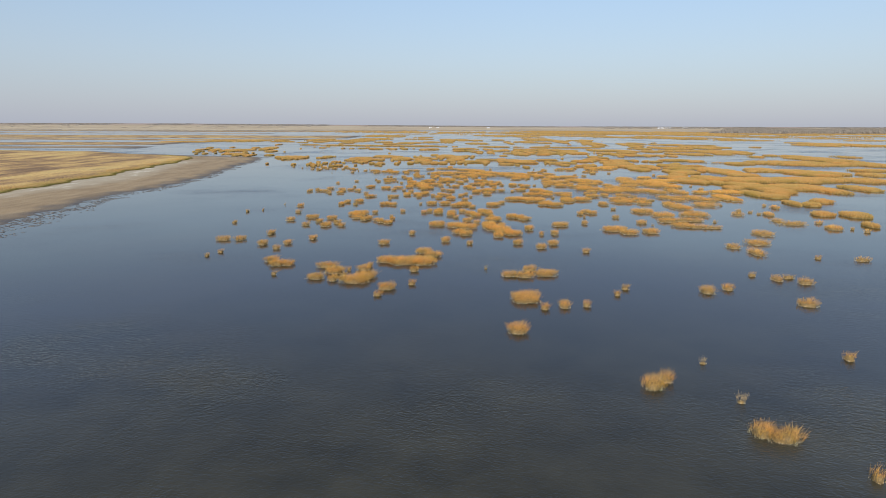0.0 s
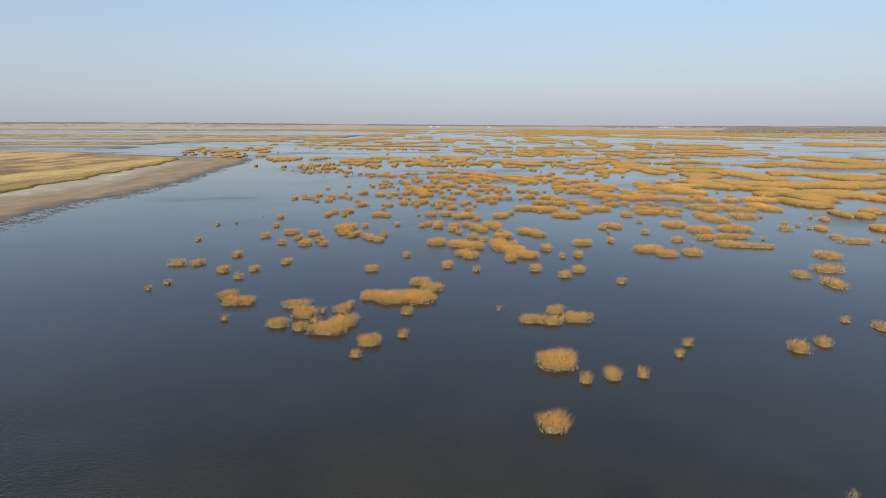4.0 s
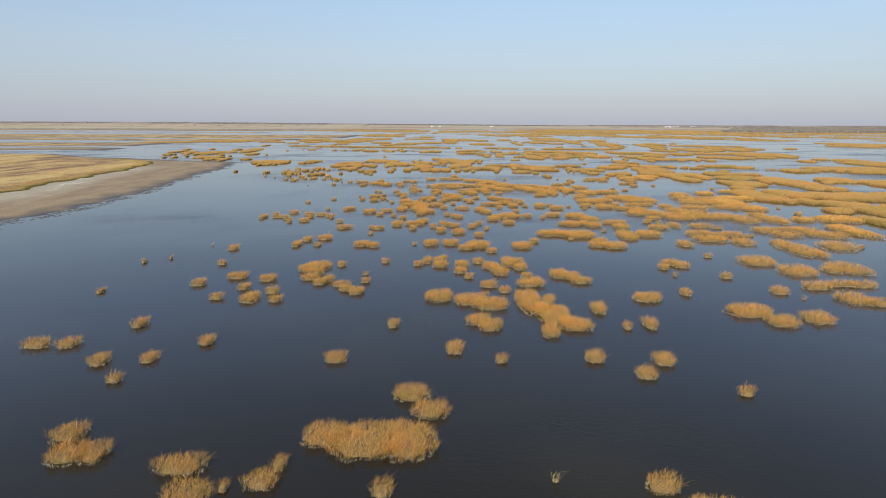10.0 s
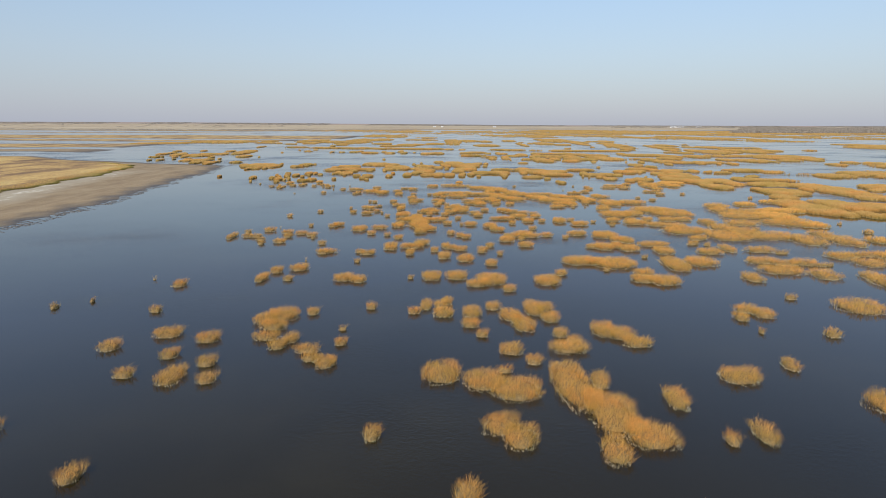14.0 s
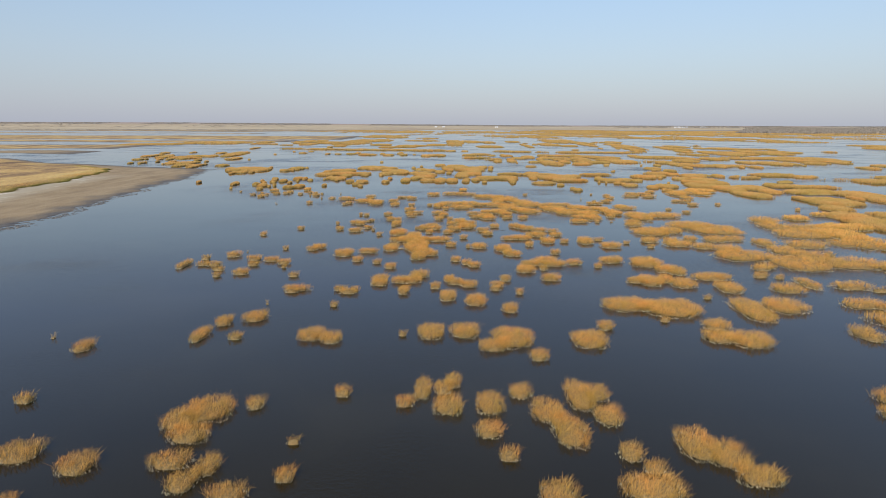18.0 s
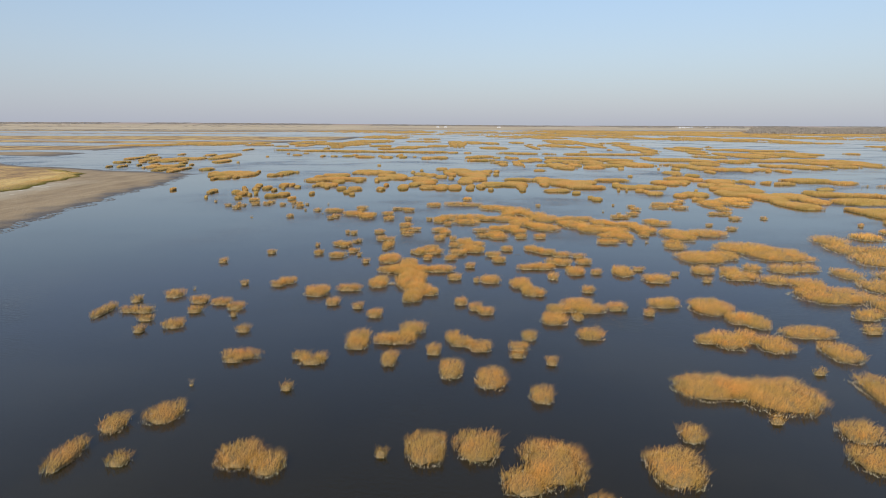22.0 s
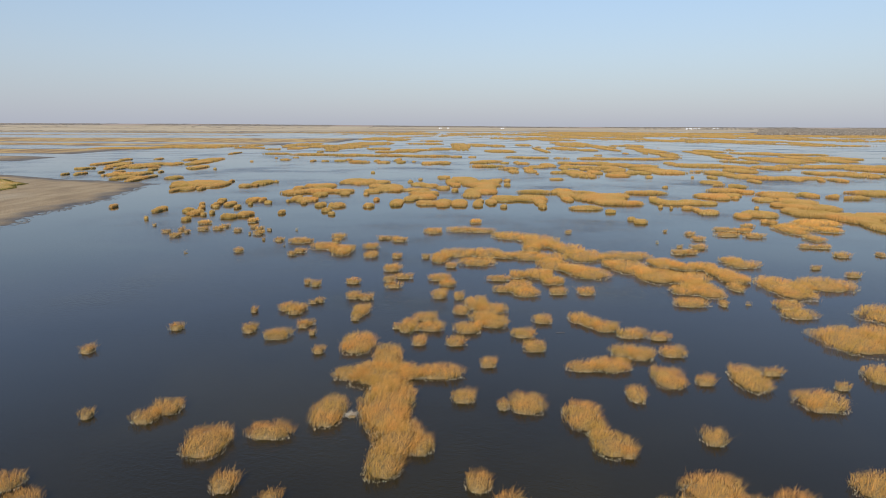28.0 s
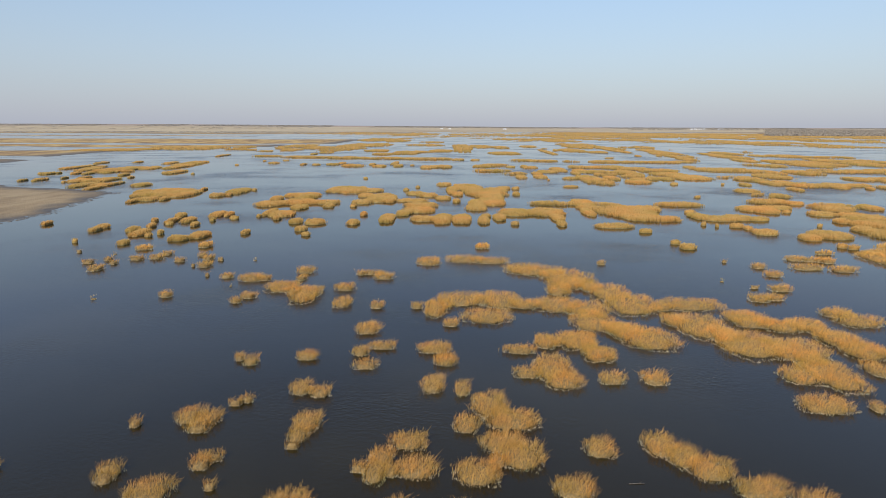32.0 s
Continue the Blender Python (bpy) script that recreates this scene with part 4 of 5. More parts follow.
island((116.1, 491.5, 4.5, 1.6), (124.2, 505.9, 2.7, 5.1))
island((227.6, 495.8, 11.8, 27.5))
island((-56.0, 496.1, 3.4, 3.0), (-52.6, 496.2, 1.8, 1.8), (-45.5, 487.5, 3.9, 4.7), (-38.1, 480.8, 3.2, 7.1))
island((66.3, 497.4, 0.6, 0.5))
island((-63.3, 498.3, 2.0, 1.9))
island((-69.0, 499.3, 0.7, 0.7))
island((183.4, 502.6, 2.7, 7.1))
island((-25.9, 502.7, 3.6, 1.4), (-21.8, 499.0, 2.7, 2.5))
island((211.9, 503.5, 2.0, 7.2))
island((-43.9, 505.1, 2.7, 2.5), (-43.0, 497.1, 1.3, 2.5))
island((-102.7, 505.6, 2.1, 2.9))
island((269.6, 506.5, 20.2, 4.3))
island((16.0, 509.2, 5.3, 4.8), (19.6, 506.3, 7.5, 4.9), (26.5, 497.4, 6.4, 8.4), (26.1, 493.1, 3.0, 5.6), (34.0, 484.6, 4.8, 6.7), (36.6, 474.6, 5.7, 7.9), (22.1, 486.1, 2.9, 3.7))
island((-77.4, 510.2, 0.6, 0.7))
island((97.1, 513.5, 5.0, 3.2))
island((-109.5, 513.5, 2.0, 1.5))
island((83.7, 514.0, 2.0, 2.2), (83.1, 504.6, 2.3, 2.4))
island((356.7, 514.5, 14.9, 11.1), (327.7, 467.2, 10.2, 13.7), (288.7, 418.9, 15.0, 18.8))
island((-84.2, 516.7, 1.9, 1.6))
island((39.7, 517.0, 1.4, 1.6))
island((-10.7, 517.4, 3.7, 5.0))
island((-105.8, 517.5, 1.2, 1.6), (-101.8, 513.0, 1.2, 1.5))
island((-72.6, 518.2, 1.2, 0.7))
island((-62.3, 518.5, 0.6, 0.5))
island((-98.0, 518.9, 2.4, 2.1))
island((76.8, 520.4, 0.8, 0.9))
island((267.3, 520.5, 12.2, 11.6))
island((-0.7, 520.7, 5.1, 3.7), (8.1, 518.6, 5.0, 2.8))
island((-92.9, 520.7, 2.3, 2.2), (-92.3, 526.1, 1.9, 2.0))
island((103.6, 523.2, 6.0, 2.1), (113.4, 532.9, 3.0, 1.2), (107.5, 521.4, 1.9, 2.4), (105.7, 510.8, 3.8, 2.3))
island((125.1, 523.8, 3.6, 11.4), (134.2, 530.0, 4.9, 9.3), (145.0, 540.3, 8.4, 7.3), (140.2, 523.8, 3.6, 4.5))
island((-80.6, 524.8, 1.4, 1.9), (-76.9, 520.5, 1.5, 2.9), (-74.4, 511.1, 1.9, 2.8))
island((225.4, 525.2, 10.4, 12.7))
island((-108.4, 525.6, 0.7, 0.3))
island((-121.2, 528.2, 0.9, 0.8))
island((267.9, 529.3, 7.3, 2.7))
island((-103.6, 533.8, 2.7, 2.3))
island((207.0, 535.1, 14.2, 10.8))
island((-85.5, 539.2, 2.1, 3.4))
island((6.0, 540.0, 2.6, 2.9))
island((73.7, 540.9, 2.6, 2.4))
island((-114.7, 542.1, 1.7, 2.6))
island((125.8, 544.0, 1.7, 1.2), (127.8, 541.3, 1.7, 1.2), (128.8, 533.6, 4.3, 1.2))
island((-132.6, 544.2, 1.0, 0.6))
island((72.4, 548.9, 1.7, 1.2))
island((-99.5, 550.0, 3.7, 2.9))
island((-94.9, 557.0, 3.0, 5.6))
island((123.7, 559.1, 3.4, 4.4), (134.2, 564.9, 6.5, 7.7))
island((-111.4, 561.5, 1.1, 1.7))
island((221.4, 562.2, 17.0, 6.6))
island((-80.6, 563.9, 1.5, 3.0))
island((159.3, 565.7, 9.2, 9.2), (167.6, 553.6, 8.1, 14.6), (183.2, 557.0, 8.2, 11.8), (164.1, 525.2, 4.8, 11.5), (166.9, 517.0, 6.5, 10.6), (184.1, 537.2, 5.1, 9.9))
island((-139.1, 567.4, 1.7, 3.8), (-140.0, 574.5, 2.3, 2.2))
island((-124.9, 567.9, 1.9, 3.9), (-118.5, 560.9, 2.5, 5.8), (-113.2, 556.1, 1.3, 1.2))
island((208.3, 568.6, 9.7, 8.3))
island((69.1, 571.2, 2.5, 1.4))
island((-62.0, 571.5, 2.4, 2.7), (-57.4, 560.5, 1.7, 1.2))
island((204.9, 576.4, 4.3, 5.2))
island((-122.4, 577.3, 1.3, 3.0), (-127.4, 590.1, 1.2, 2.1))
island((-166.7, 581.2, 1.2, 3.2))
island((60.3, 582.8, 7.6, 3.2))
island((109.1, 584.6, 2.8, 1.8), (111.4, 579.9, 1.4, 2.3), (113.1, 569.9, 4.7, 4.4))
island((101.5, 584.9, 0.6, 1.0))
island((143.0, 586.4, 1.1, 1.0))
island((21.4, 587.4, 1.8, 1.2))
island((-44.6, 588.1, 2.4, 4.2))
island((-60.4, 588.3, 4.2, 5.0))
island((97.8, 588.9, 1.0, 1.0))
island((-119.9, 589.9, 1.2, 7.4), (-117.6, 582.2, 1.6, 1.2))
island((-68.6, 590.2, 2.6, 4.3))
island((170.2, 592.0, 12.0, 15.4))
island((-104.3, 592.5, 1.2, 1.1), (-107.7, 608.3, 2.9, 7.1))
island((9.0, 595.8, 2.3, 8.5), (10.6, 608.4, 2.3, 1.2))
island((225.0, 595.9, 5.5, 2.1))
island((409.8, 597.9, 21.5, 47.7))
island((158.5, 598.2, 2.8, 3.8), (174.7, 616.9, 5.8, 4.8), (175.5, 608.5, 8.8, 6.0), (167.8, 594.1, 6.6, 3.6), (154.3, 575.9, 4.0, 6.7))
island((-16.8, 598.4, 5.2, 4.8), (-8.4, 598.6, 4.0, 11.9))
island((-0.1, 598.9, 3.9, 11.9))
island((-31.8, 599.1, 3.3, 10.4))
island((289.9, 602.0, 13.0, 16.3))
island((16.2, 604.0, 2.6, 7.5), (24.3, 619.2, 7.3, 9.6), (38.5, 620.8, 8.9, 10.7), (41.4, 603.2, 2.9, 5.8), (40.2, 587.8, 1.8, 4.9))
island((-88.6, 604.5, 1.1, 1.0))
island((-123.0, 604.9, 2.0, 4.4), (-113.7, 590.8, 2.5, 5.2), (-106.7, 580.7, 1.4, 3.2))
island((354.3, 606.3, 34.4, 40.7))
island((-103.0, 608.4, 1.3, 5.4), (-97.1, 598.4, 2.0, 1.6))
island((-43.8, 611.5, 1.5, 2.9))
island((326.3, 613.2, 18.5, 31.2))
island((271.9, 615.2, 11.6, 1.3))
island((-87.2, 615.7, 1.7, 10.3), (-80.2, 610.4, 5.1, 8.1), (-78.9, 598.3, 1.7, 2.4), (-75.4, 608.5, 1.2, 2.8))
island((163.3, 620.0, 6.0, 5.0))
island((105.5, 624.8, 2.5, 1.5), (103.5, 610.8, 3.0, 8.0), (110.9, 603.5, 8.3, 4.9), (119.3, 606.3, 6.0, 5.9), (126.5, 603.2, 4.9, 2.5))
island((151.2, 626.7, 1.8, 1.5))
island((214.9, 632.7, 10.3, 8.5))
island((138.9, 636.2, 6.0, 8.0), (142.8, 630.6, 5.9, 9.5), (153.2, 640.7, 7.4, 4.1))
island((261.3, 636.8, 8.1, 6.7))
island((-53.0, 639.2, 1.8, 1.2))
island((199.4, 642.8, 4.0, 8.4))
island((-96.4, 645.4, 6.4, 8.9), (-98.8, 668.0, 3.2, 6.9), (-83.4, 654.2, 8.5, 10.7), (-93.3, 683.0, 5.7, 6.5), (-86.0, 682.3, 7.4, 10.6), (-78.0, 633.1, 3.9, 5.9), (-68.0, 652.2, 5.9, 5.9), (-65.0, 637.7, 2.9, 2.0))
island((183.2, 646.4, 11.1, 8.7), (179.7, 635.8, 8.3, 5.9))
island((109.4, 650.7, 12.6, 5.7))
island((46.3, 652.5, 10.9, 5.9), (62.1, 653.0, 5.3, 16.2), (68.8, 640.1, 12.3, 14.6), (58.0, 621.6, 2.4, 10.7), (75.9, 620.6, 12.7, 12.5), (87.3, 634.1, 7.7, 7.9), (75.6, 606.3, 6.0, 7.6), (82.9, 601.6, 11.0, 5.7))
island((247.3, 653.2, 17.3, 11.7))
island((-2.3, 660.9, 2.1, 5.2))
island((-25.4, 662.2, 8.7, 2.8), (-20.0, 644.1, 8.2, 6.5), (-20.0, 625.7, 8.0, 7.4), (-26.3, 615.0, 3.4, 5.7))
island((416.2, 680.3, 24.9, 54.2))
island((-136.8, 682.4, 4.6, 5.1))
island((132.3, 684.7, 1.8, 1.2))
island((-131.1, 685.4, 1.8, 2.4), (-131.9, 702.6, 5.7, 13.9))
island((32.3, 696.0, 2.1, 5.7))
island((-26.2, 696.2, 4.8, 5.7), (-18.3, 686.5, 5.4, 6.6), (-9.3, 673.2, 4.4, 5.9))
island((-187.4, 698.0, 3.0, 9.0), (-181.0, 682.0, 2.7, 9.3), (-170.3, 656.1, 1.7, 7.4), (-166.1, 662.4, 4.9, 6.6), (-176.5, 693.6, 6.7, 20.5), (-168.0, 694.0, 8.0, 20.5), (-156.9, 693.6, 5.5, 11.6), (-158.0, 683.1, 6.2, 9.3), (-158.2, 664.0, 1.8, 5.5))
island((-125.3, 711.1, 1.6, 1.2))
island((-157.1, 713.8, 1.1, 5.1))
island((-72.6, 715.3, 8.5, 15.1), (-65.2, 712.6, 8.4, 18.0), (-53.3, 710.6, 6.2, 6.5), (-53.7, 684.8, 4.1, 6.6), (-43.2, 673.0, 7.5, 18.9), (-51.1, 654.0, 5.6, 4.9), (-37.1, 662.0, 3.1, 7.7))
island((-33.1, 715.4, 2.1, 1.2))
island((174.7, 718.2, 6.8, 6.8), (176.5, 692.7, 10.4, 9.7), (161.8, 664.7, 10.3, 9.0), (171.5, 657.8, 4.5, 3.7))
island((35.0, 726.4, 2.5, 2.1))
island((210.1, 728.3, 2.5, 9.1))
island((371.8, 731.0, 6.8, 12.5), (404.6, 763.4, 8.7, 9.8))
island((479.2, 732.3, 11.7, 22.7))
island((-26.9, 732.7, 1.5, 1.2))
island((4.1, 733.0, 8.9, 16.8), (-1.5, 693.0, 3.1, 7.0), (15.4, 704.4, 13.3, 23.2), (17.5, 683.5, 6.2, 27.0), (8.1, 650.6, 4.4, 16.0), (7.3, 634.8, 5.5, 8.0), (15.8, 655.1, 7.1, 11.9), (27.5, 727.9, 4.5, 3.9))
island((261.1, 735.7, 1.7, 4.1))
island((-208.4, 738.4, 5.4, 8.3))
island((275.6, 740.0, 4.3, 11.4))
island((72.2, 740.8, 5.4, 1.2))
island((-229.6, 743.7, 1.9, 14.4))
island((424.9, 743.9, 12.4, 23.5))
island((-10.4, 750.3, 5.1, 6.9), (-4.9, 714.1, 3.3, 19.7))
island((-270.9, 754.8, 1.4, 1.2))
island((193.3, 760.6, 2.8, 7.3))
island((178.8, 761.4, 1.2, 1.1))
island((146.2, 762.0, 2.8, 3.3))
island((-296.6, 762.3, 1.6, 1.4))
island((-307.1, 766.3, 1.6, 5.8))
island((-267.0, 766.7, 6.1, 12.3), (-246.2, 737.1, 4.8, 15.7), (-276.9, 789.3, 2.3, 9.3), (-258.4, 769.5, 4.4, 14.7), (-251.5, 774.5, 5.3, 15.1), (-230.2, 733.8, 2.0, 11.7), (-235.6, 735.3, 2.9, 9.9), (-227.4, 717.7, 1.9, 12.1))
island((214.5, 770.5, 3.8, 16.4))
island((-298.8, 773.7, 2.8, 8.4))
island((225.5, 774.9, 6.9, 12.4), (230.8, 761.2, 13.4, 17.5), (248.5, 756.0, 11.3, 15.0), (245.4, 740.3, 4.5, 6.2), (267.3, 756.4, 7.5, 7.0))
island((-291.2, 788.2, 1.3, 4.5))
island((64.9, 789.5, 0.9, 1.0))
island((321.4, 790.6, 17.2, 28.3))
island((362.0, 794.5, 11.8, 11.9))
island((-245.6, 795.7, 1.5, 4.8))
island((-69.5, 796.4, 1.7, 1.2))
island((83.1, 803.6, 5.6, 4.9), (97.4, 807.8, 8.5, 17.8), (99.1, 777.9, 9.9, 21.7), (115.0, 806.0, 5.2, 15.1))
island((299.2, 806.1, 8.4, 14.9))
island((152.0, 807.4, 4.6, 5.1))
island((393.0, 812.2, 7.0, 22.5))
island((200.2, 812.6, 9.7, 7.8), (214.7, 806.9, 11.7, 20.1))
island((137.2, 812.7, 12.9, 20.8), (126.1, 778.4, 8.9, 12.8))
island((181.4, 815.1, 8.2, 21.0))
island((-263.4, 818.7, 2.7, 8.5))
island((-334.3, 825.7, 1.9, 3.4))
island((-328.5, 826.3, 3.4, 9.0))
island((-297.6, 828.1, 2.5, 9.1))
island((246.0, 829.2, 11.1, 22.5))
island((-213.7, 830.0, 1.7, 1.2))
island((-308.9, 830.2, 2.6, 6.4))
island((-323.6, 832.2, 1.2, 3.6))
island((-241.5, 839.9, 2.4, 1.2))
island((173.2, 841.3, 9.6, 18.2), (172.2, 814.6, 8.6, 21.0), (154.8, 802.8, 4.5, 9.8))
island((-235.1, 847.5, 5.9, 19.2))
island((45.6, 847.9, 9.2, 10.0), (47.7, 814.9, 4.2, 13.3))
island((64.3, 849.0, 4.5, 10.0), (75.2, 868.2, 8.4, 11.2), (62.6, 815.7, 4.7, 13.4))
island((140.9, 857.8, 9.4, 25.9), (157.1, 907.5, 18.2, 13.7))
island((388.4, 866.5, 36.0, 51.2))
island((293.5, 869.4, 13.3, 23.9))
island((261.8, 870.4, 12.1, 20.9))
island((-322.3, 871.5, 6.5, 18.4), (-330.8, 896.0, 5.0, 17.0), (-304.6, 862.7, 5.6, 20.8), (-291.0, 843.3, 5.9, 7.0), (-298.5, 877.6, 6.3, 29.0), (-282.1, 853.2, 10.7, 4.4), (-288.1, 877.5, 4.1, 22.2))
island((28.3, 878.6, 15.2, 11.9))
island((175.3, 884.3, 17.4, 15.6), (167.5, 846.2, 11.5, 12.7))
island((347.1, 884.8, 12.4, 18.8))
island((326.6, 887.2, 15.0, 22.5))
island((-348.5, 887.4, 4.9, 16.3))
island((-284.7, 890.9, 5.2, 9.4))
island((-277.5, 891.9, 6.2, 16.6))
island((89.0, 893.5, 6.2, 23.4))
island((-261.2, 896.3, 5.5, 13.3), (-293.3, 965.5, 4.8, 13.9), (-261.5, 912.4, 6.5, 22.1), (-268.1, 945.5, 11.0, 25.4), (-270.6, 976.7, 9.0, 14.6))
island((239.3, 898.7, 29.5, 20.2))
island((-348.4, 903.3, 3.5, 25.0))
island((-29.1, 918.6, 7.1, 14.7), (-15.4, 923.7, 9.3, 19.0))
island((49.5, 926.9, 4.5, 3.2))
island((116.0, 927.8, 12.1, 15.2), (105.9, 877.1, 6.0, 18.4), (96.6, 854.1, 3.4, 13.4), (119.5, 856.6, 11.8, 25.8), (143.6, 925.9, 16.1, 19.0))
island((63.1, 928.7, 3.4, 19.3), (68.3, 920.6, 5.2, 10.8))
island((22.4, 933.6, 9.4, 11.6), (35.5, 947.3, 13.9, 16.7))
island((220.8, 933.9, 5.3, 7.4))
island((-217.0, 940.0, 2.1, 1.2))
island((-45.4, 942.6, 2.1, 1.2))
island((-140.4, 948.0, 4.3, 4.0))
island((-154.3, 951.7, 2.7, 8.5))
island((-125.3, 953.6, 6.1, 8.6))
island((-86.0, 956.2, 3.3, 8.7), (-75.9, 931.2, 7.2, 7.5))
island((-363.1, 960.7, 3.6, 13.6))
island((-189.7, 972.1, 5.7, 4.9))
island((-64.9, 972.3, 3.4, 23.4), (-58.4, 936.7, 5.1, 11.9))
island((-119.1, 972.3, 3.4, 9.5), (-101.6, 938.3, 11.7, 16.2))
island((299.4, 972.7, 10.1, 9.3))
island((-333.4, 977.0, 2.8, 9.9))
island((354.1, 996.9, 15.0, 64.2), (311.2, 956.6, 12.7, 17.2))
island((379.7, 1000.7, 15.1, 50.3))
island((-209.7, 1005.6, 2.0, 1.2))
island((160.5, 1016.6, 18.0, 17.0), (188.9, 1010.7, 18.4, 13.9), (220.7, 1010.5, 16.9, 16.5), (245.7, 1017.0, 12.4, 11.7))
island((-189.6, 1017.8, 3.9, 1.3))
island((420.7, 1021.5, 20.3, 69.4), (458.1, 1038.3, 20.2, 29.3))
island((125.5, 1021.6, 10.9, 9.3))
island((71.3, 1036.9, 14.3, 12.9), (95.4, 1027.6, 14.1, 12.4))
island((353.7, 1040.8, 4.7, 18.5))
island((19.6, 1041.2, 5.0, 4.7))
island((528.9, 1046.2, 9.0, 11.6))
island((327.0, 1050.9, 8.1, 30.9))
island((183.4, 1092.4, 5.4, 3.2))
island((-237.5, 1107.3, 18.6, 10.7), (-193.2, 1090.5, 20.6, 16.4), (-142.5, 1078.2, 27.1, 18.8), (-87.2, 1069.7, 26.8, 18.1), (-33.1, 1058.7, 26.4, 20.3), (0.4, 1045.8, 7.0, 10.6))
island((-297.3, 1117.8, 3.4, 25.3))
island((487.5, 1129.2, 6.4, 18.4))
island((453.4, 1133.0, 31.0, 11.5))
island((346.1, 1135.0, 14.5, 47.7))
island((233.2, 1144.2, 2.8, 12.2))
island((428.0, 1154.0, 21.7, 35.3))
island((723.6, 1158.9, 57.1, 75.1))
island((396.0, 1164.9, 7.5, 21.0))
island((-193.7, 1171.4, 4.5, 14.0))
island((-100.8, 1171.5, 13.3, 21.9))
island((776.4, 1171.8, 63.9, 122.2))
island((347.6, 1186.6, 9.6, 47.1))
island((-183.7, 1206.4, 10.7, 16.0))
island((65.9, 1211.4, 22.0, 33.5))
island((-66.1, 1220.0, 26.3, 52.2))
island((381.5, 1230.2, 14.2, 44.0))
island((205.6, 1249.6, 15.0, 27.7))
island((757.7, 1251.3, 35.2, 92.8))
island((-564.8, 1259.8, 8.3, 29.3))
island((-519.8, 1275.6, 45.2, 40.8), (-448.1, 1355.6, 65.6, 73.3))
island((-25.2, 1279.1, 17.2, 40.5))
island((-122.0, 1279.6, 19.4, 30.6))
island((432.0, 1288.6, 15.2, 30.8))
island((-269.7, 1289.4, 26.2, 52.3))
island((246.7, 1310.1, 7.9, 86.0))
island((-352.2, 1311.6, 13.3, 22.7))
island((179.4, 1321.7, 18.0, 66.8))
island((-313.2, 1330.4, 31.9, 57.8))
island((148.4, 1338.1, 11.4, 46.8), (132.1, 1251.3, 5.3, 84.4))
island((-239.1, 1387.4, 19.2, 65.7))
island((264.9, 1397.0, 14.5, 53.7))
island((-363.6, 1398.1, 14.5, 41.8))
island((8.4, 1411.1, 17.2, 170.0))
island((75.6, 1430.6, 15.0, 58.1))
island((341.1, 1434.3, 12.5, 85.2), (300.6, 1270.5, 12.7, 107.1), (286.9, 1187.1, 13.5, 79.5), (268.9, 1103.9, 12.2, 56.7))
island((315.3, 1439.5, 25.3, 45.2))
island((-186.6, 1447.8, 35.7, 182.8), (-155.0, 1518.9, 27.1, 117.3))
island((-288.1, 1466.9, 31.1, 77.8))
island((42.5, 1471.8, 20.8, 78.1))
island((130.6, 1477.1, 15.6, 49.4))
island((234.3, 1479.6, 36.7, 93.5))
island((732.2, 1503.1, 74.9, 29.5))
island((-62.1, 1538.6, 35.7, 41.3))
island((237.3, 1590.0, 37.4, 97.4))
island((721.5, 1699.6, 76.0, 160.7))
island((-48.5, 1726.6, 38.3, 58.1))
island((533.7, 1799.7, 43.5, 139.8))
island((653.8, 1825.5, 69.2, 265.2))
island((-202.6, 1940.1, 44.6, 143.4))
island((-143.3, 1940.9, 29.5, 197.4))
island((486.9, 1953.0, 57.0, 173.7))
island((255.7, 1958.2, 45.1, 204.6))
island((159.1, 1992.0, 57.6, 153.0))
island((412.9, 2028.5, 55.0, 159.9))
island((374.3, 2265.2, 71.6, 293.7))
island((930.5, 2356.3, 140.7, 321.3))
island((1352.9, 2396.0, 65.0, 377.2))
island((1034.1, 2438.6, 97.6, 253.8))
island((1266.3, 2514.6, 101.1, 221.1))
island((316.4, 2604.5, 84.2, 186.2))
island((895.3, 2624.7, 131.7, 468.6))
island((506.4, 2672.3, 97.5, 489.9))
island((692.6, 2708.7, 105.7, 504.5))
island((161.1, 2751.9, 89.6, 148.5))
island((-159.8, 2767.1, 101.5, 218.1))
island((7.3, 2861.3, 46.8, 164.8))

# ---- far marsh: reed strips beyond the islands ----
def marsh_strips(count, x0, x1, y0, y1, long, deep):
    for _ in range(count):
        y = rng.uniform(y0, y1)
        x = rng.uniform(x0, x1)
        far_reeds.append(far_stand(rng, x, y, long * rng.uniform(0.4, 1.6), deep * rng.uniform(0.4, 1.5), 1.9))


marsh_strips(14, -250, 350, 2000, 2700, 70, 14)
marsh_strips(26, 900, 1700, 1500, 2300, 110, 22)
marsh_strips(50, -500, 900, 2650, 3600, 120, 30)
marsh_strips(60, 500, 2000, 2500, 3400, 170, 60)
fv, ft = joined(far_reeds)
tagged(new("far_reed_beds", mesh_of("far_reed_beds", fv, ft, FAR_REED)), "wide golden reed beds broken by channels of water, far off", "reed bed", kind="stuff")

# ---- turf on the near land: tall grass along its edge, low grass behind ----
def scatter(n, x0, x1, y0, y1, low, high):
    p = np.column_stack([rng.uniform(x0, x1, n), rng.uniform(y0, y1, n)])
    d = sand_edge(p[:, 0], p[:, 1]) + rng.normal(0, 0.5, n)
    thins = rng.uniform(0, 1, n) < np.exp(-np.maximum(d, 0) / 7)  # denser at the edge
    return p[thins & (d > low) & (d < high) & (inland(p[:, 0], p[:, 1]) > 8)]


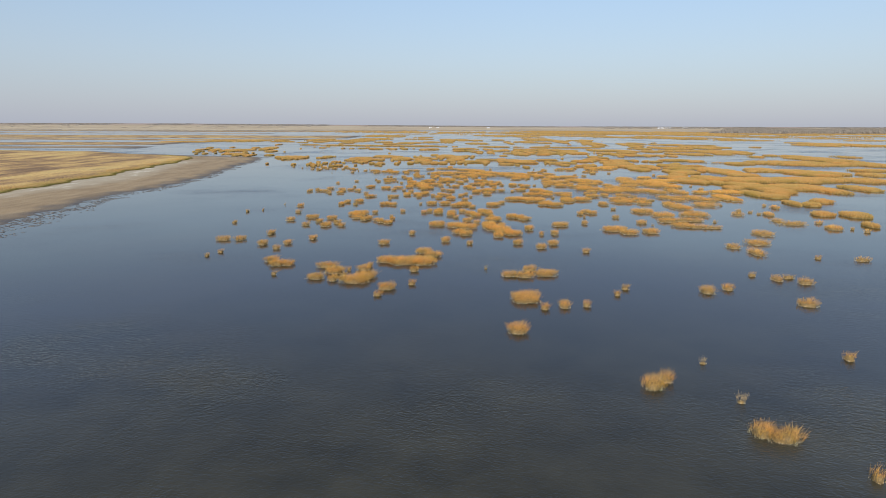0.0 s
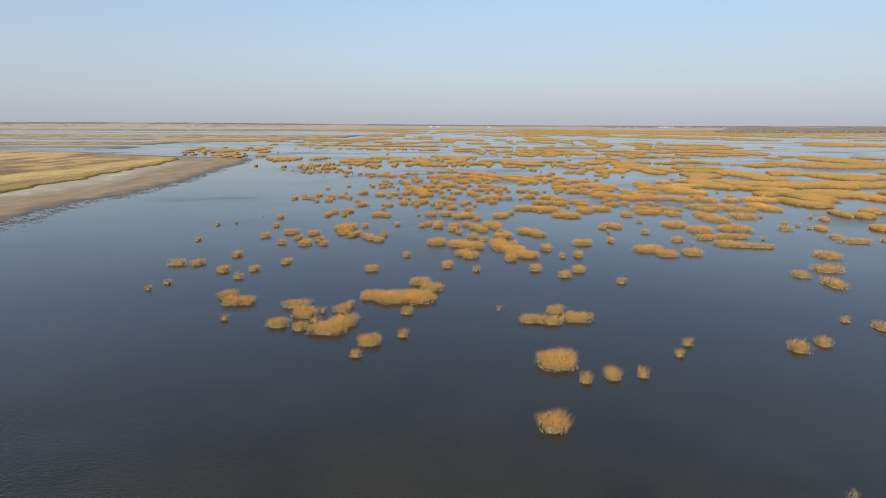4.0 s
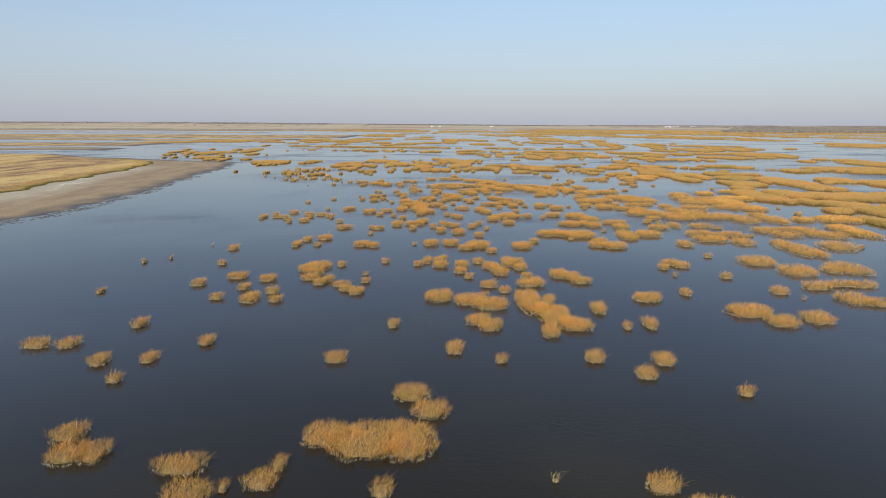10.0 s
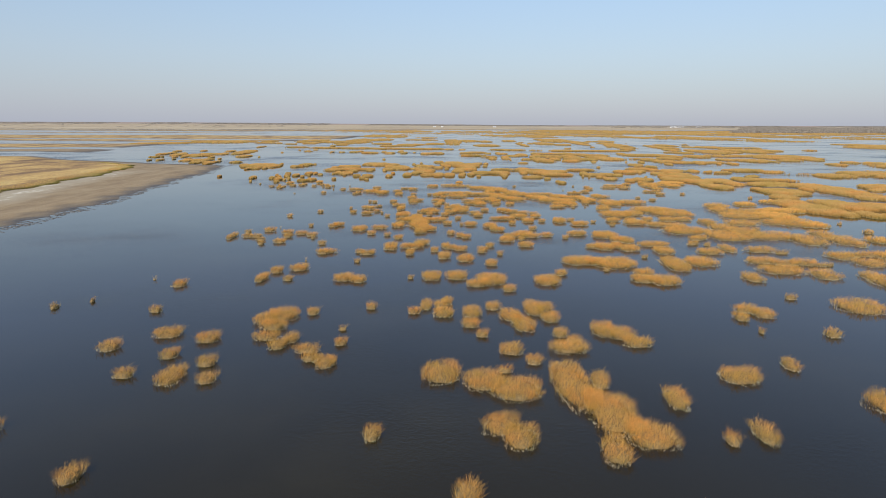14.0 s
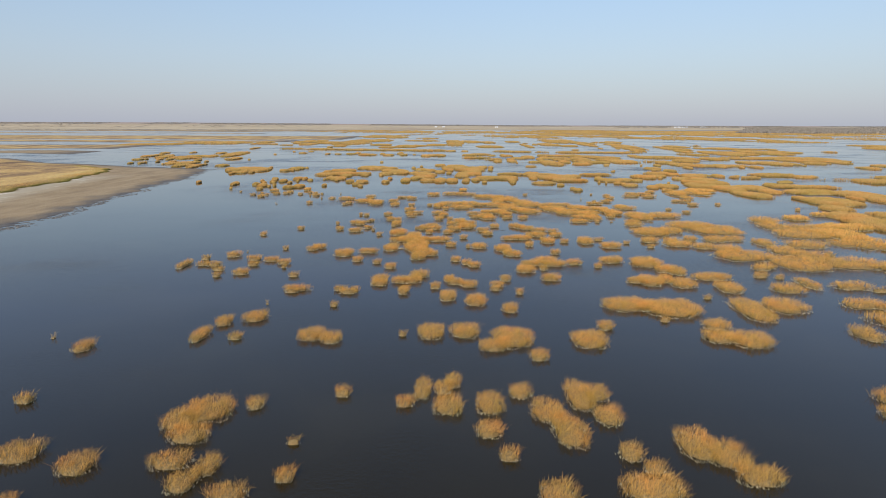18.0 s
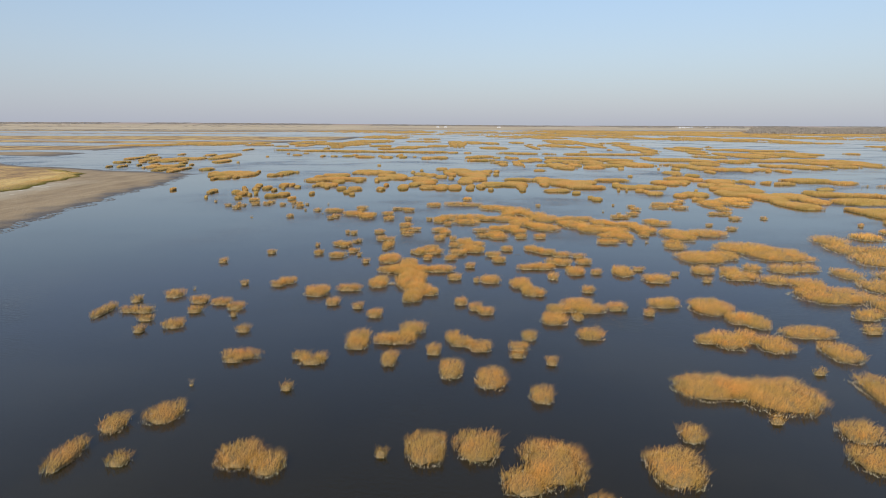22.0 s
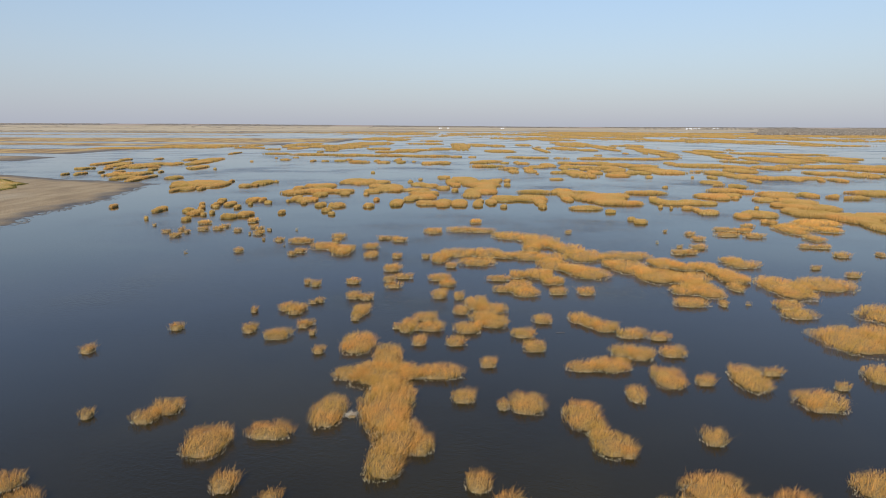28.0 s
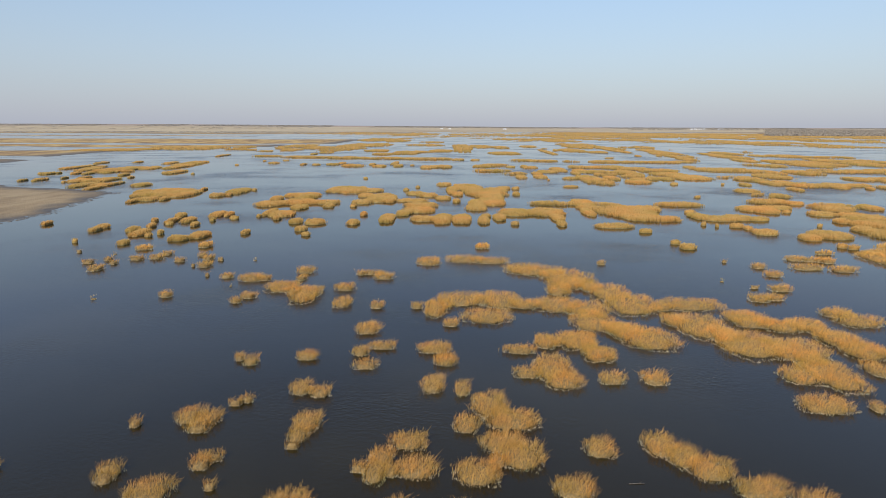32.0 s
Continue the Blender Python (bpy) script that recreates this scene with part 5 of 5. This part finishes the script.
def grass_mesh(p, tall, wide):
    n = len(p)
    h = tall * rng.uniform(0.6, 1.25, n)
    v, t = blades(rng, p, h, wide * rng.uniform(0.6, 1.4, n), np.column_stack([rng.normal(0.25, 0.25, n), rng.normal(0, 0.25, n)]) * h[:, None])
    base = np.repeat(np.maximum(ground_height(p[:, 0], p[:, 1]), 0), 4)
    v[:, 2] += base
    return v, t


tallgrass = scatter(900000, -330, -225, 150, 720, 0.0, 13)
lowgrass = scatter(130000, -330, -225, 150, 720, 12, 40)
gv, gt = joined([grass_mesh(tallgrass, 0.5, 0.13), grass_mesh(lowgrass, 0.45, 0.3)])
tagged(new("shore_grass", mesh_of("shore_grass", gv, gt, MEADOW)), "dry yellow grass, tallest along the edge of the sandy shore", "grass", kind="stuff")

foot = scatter(600000, -330, -225, 150, 720, -0.9, 1.6)
foot = foot[np.sin(foot[:, 1] * 0.21) + np.sin(foot[:, 1] * 0.53 + 1) + np.sin(foot[:, 1] * 1.3) > -1.0]
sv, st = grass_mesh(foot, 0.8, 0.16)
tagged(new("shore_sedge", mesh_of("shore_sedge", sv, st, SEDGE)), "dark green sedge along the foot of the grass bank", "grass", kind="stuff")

# ---- far woods and farm buildings ----
def woods(name, label, n, x0, x1, y0, y1, tall, wide):
    p = np.column_stack([rng.uniform(x0, x1, n), rng.uniform(y0, y1, n)])
    if name == "grove":  # its western edge runs north-east
        p = p[p[:, 0] > 0.497 * (p[:, 1] - 329) + 25 * np.sin(p[:, 1] * 0.013)]
        n = len(p)
    clump = np.sin(p[:, 0] * 0.004 + 1) + np.sin(p[:, 0] * 0.0113) + np.sin(p[:, 0] * 0.031) * 0.5
    if name == "treeline":  # gaps between the shelter belts
        p, clump = p[clump > -0.9], clump[clump > -0.9]
        n = len(p)
    h = tall * rng.uniform(0.7, 1.05, n) * np.clip(0.8 + 0.15 * clump, 0.3, 1.2)
    k = 7
    pp = np.repeat(p, k, axis=0) + rng.normal(0, wide * 0.4, (n * k, 2))
    hh = np.repeat(h, k) * rng.uniform(0.6, 1.0, n * k)
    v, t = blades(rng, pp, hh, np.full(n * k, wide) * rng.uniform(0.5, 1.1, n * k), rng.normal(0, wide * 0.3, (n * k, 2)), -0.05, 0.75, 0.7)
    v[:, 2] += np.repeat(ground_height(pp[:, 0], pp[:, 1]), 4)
    tagged(new(name, mesh_of(name, v, t, GROVE if name == "grove" else HAZED_TWIG)), label, "woodland", kind="stuff")


woods("grove", "grey-brown leafless wood beyond the marsh", 11000, 1100, 3300, 2660, 4350, 11, 8)
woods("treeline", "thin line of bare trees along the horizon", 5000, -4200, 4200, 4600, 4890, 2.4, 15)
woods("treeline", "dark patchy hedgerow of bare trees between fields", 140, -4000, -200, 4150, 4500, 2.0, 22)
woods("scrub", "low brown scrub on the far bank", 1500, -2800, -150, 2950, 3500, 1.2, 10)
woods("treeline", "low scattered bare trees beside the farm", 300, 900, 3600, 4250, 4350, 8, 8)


def box(x0, y0, z0, x1, y1, z1):
    bm = bmesh.new()
    bmesh.ops.create_cube(bm, size=1.0)
    for vt in bm.verts:
        vt.co = Vector(((x0 + x1) / 2 + vt.co.x * (x1 - x0), (y0 + y1) / 2 + vt.co.y * (y1 - y0), (z0 + z1) / 2 + vt.co.z * (z1 - z0)))
    return bm


def part(name, bm, mat, parent, label=""):
    me = bpy.data.meshes.new(name)
    bm.to_mesh(me)
    bm.free()
    me.materials.append(mat)
    ob = new(name, me)
    ob.parent = parent
    if label:
        ob["label"] = label
    return ob


def farm_hall(x, y, long, tall):
    z = float(ground_height(np.array(x), np.array(y))) - 0.3
    hall = new("farm_hall")
    hall.location = (x, y, z)
    part("wall", box(-long / 2, -6, 0, long / 2, 6, tall), PAINT, hall)
    bm = bmesh.new()
    ridge = [bm.verts.new(c) for c in ((-long / 2 - 0.5, -6.5, tall), (long / 2 + 0.5, -6.5, tall), (long / 2 + 0.5, 6.5, tall), (-long / 2 - 0.5, 6.5, tall), (-long / 2 - 0.5, 0, tall + 3), (long / 2 + 0.5, 0, tall + 3))]
    for f in ((0, 1, 5, 4), (2, 3, 4, 5), (1, 2, 5), (3, 0, 4), (0, 3, 2, 1)):
        bm.faces.new([ridge[i] for i in f])
    part("roof", bm, ROOF, hall)
    part("door", box(-3, -6.15, 0, 3, -5.9, tall * 0.75), ROOF, hall, "grey sliding door")
    tagged(hall, "white metal farm hall beyond the marsh", "building", "farm halls on the horizon")


for hx, hl, ht in ((1490, 14, 11), (1512, 16, 12), (1540, 18, 10), (1566, 12, 12), (1662, 14, 11), (1684, 12, 10), (-40, 14, 8), (-90, 16, 7), (310, 20, 6)):
    farm_hall(hx, 4300, hl, 0.6 * ht)

# ---- a branch adrift ----
bm = bmesh.new()
for a, c, r in (((-0.9, 0, 0.0), (0.9, 0.1, 0.06), 0.05), ((0.2, 0.05, 0.03), (0.7, 0.45, 0.1), 0.03)):
    a, c = Vector(a), Vector(c)
    turn = (c - a).to_track_quat("Z", "Y").to_matrix().to_4x4()
    bmesh.ops.create_cone(bm, segments=7, radius1=r, radius2=r * 0.5, depth=(c - a).length, cap_ends=True, matrix=Matrix.Translation((a + c) / 2) @ turn)
bme = bpy.data.meshes.new("driftwood")
bm.to_mesh(bme)
bm.free()
bme.materials.append(WOOD)
stick = new("driftwood", bme)
stick.location = (17.8, 405.3, 0.02)
tagged(stick, "thin dark branch lying in the open water", "branch")

# ---- bleached reed litter washed against an island ----
lit = np.random.default_rng(5)
lp = np.column_stack([lit.normal(0, 0.45, 260), lit.normal(0, 0.3, 260)])
lv, lt = blades(lit, lp, lit.uniform(0.05, 0.4, 260), lit.uniform(0.03, 0.08, 260), lit.normal(0, 0.5, (260, 2)))
litter = new("reed_litter", mesh_of("reed_litter", lv, lt, STRAW))
litter.location = (-17.2, 370.2, 0)
tagged(litter, "small heap of bleached reed litter against a reed island", "reed litter")
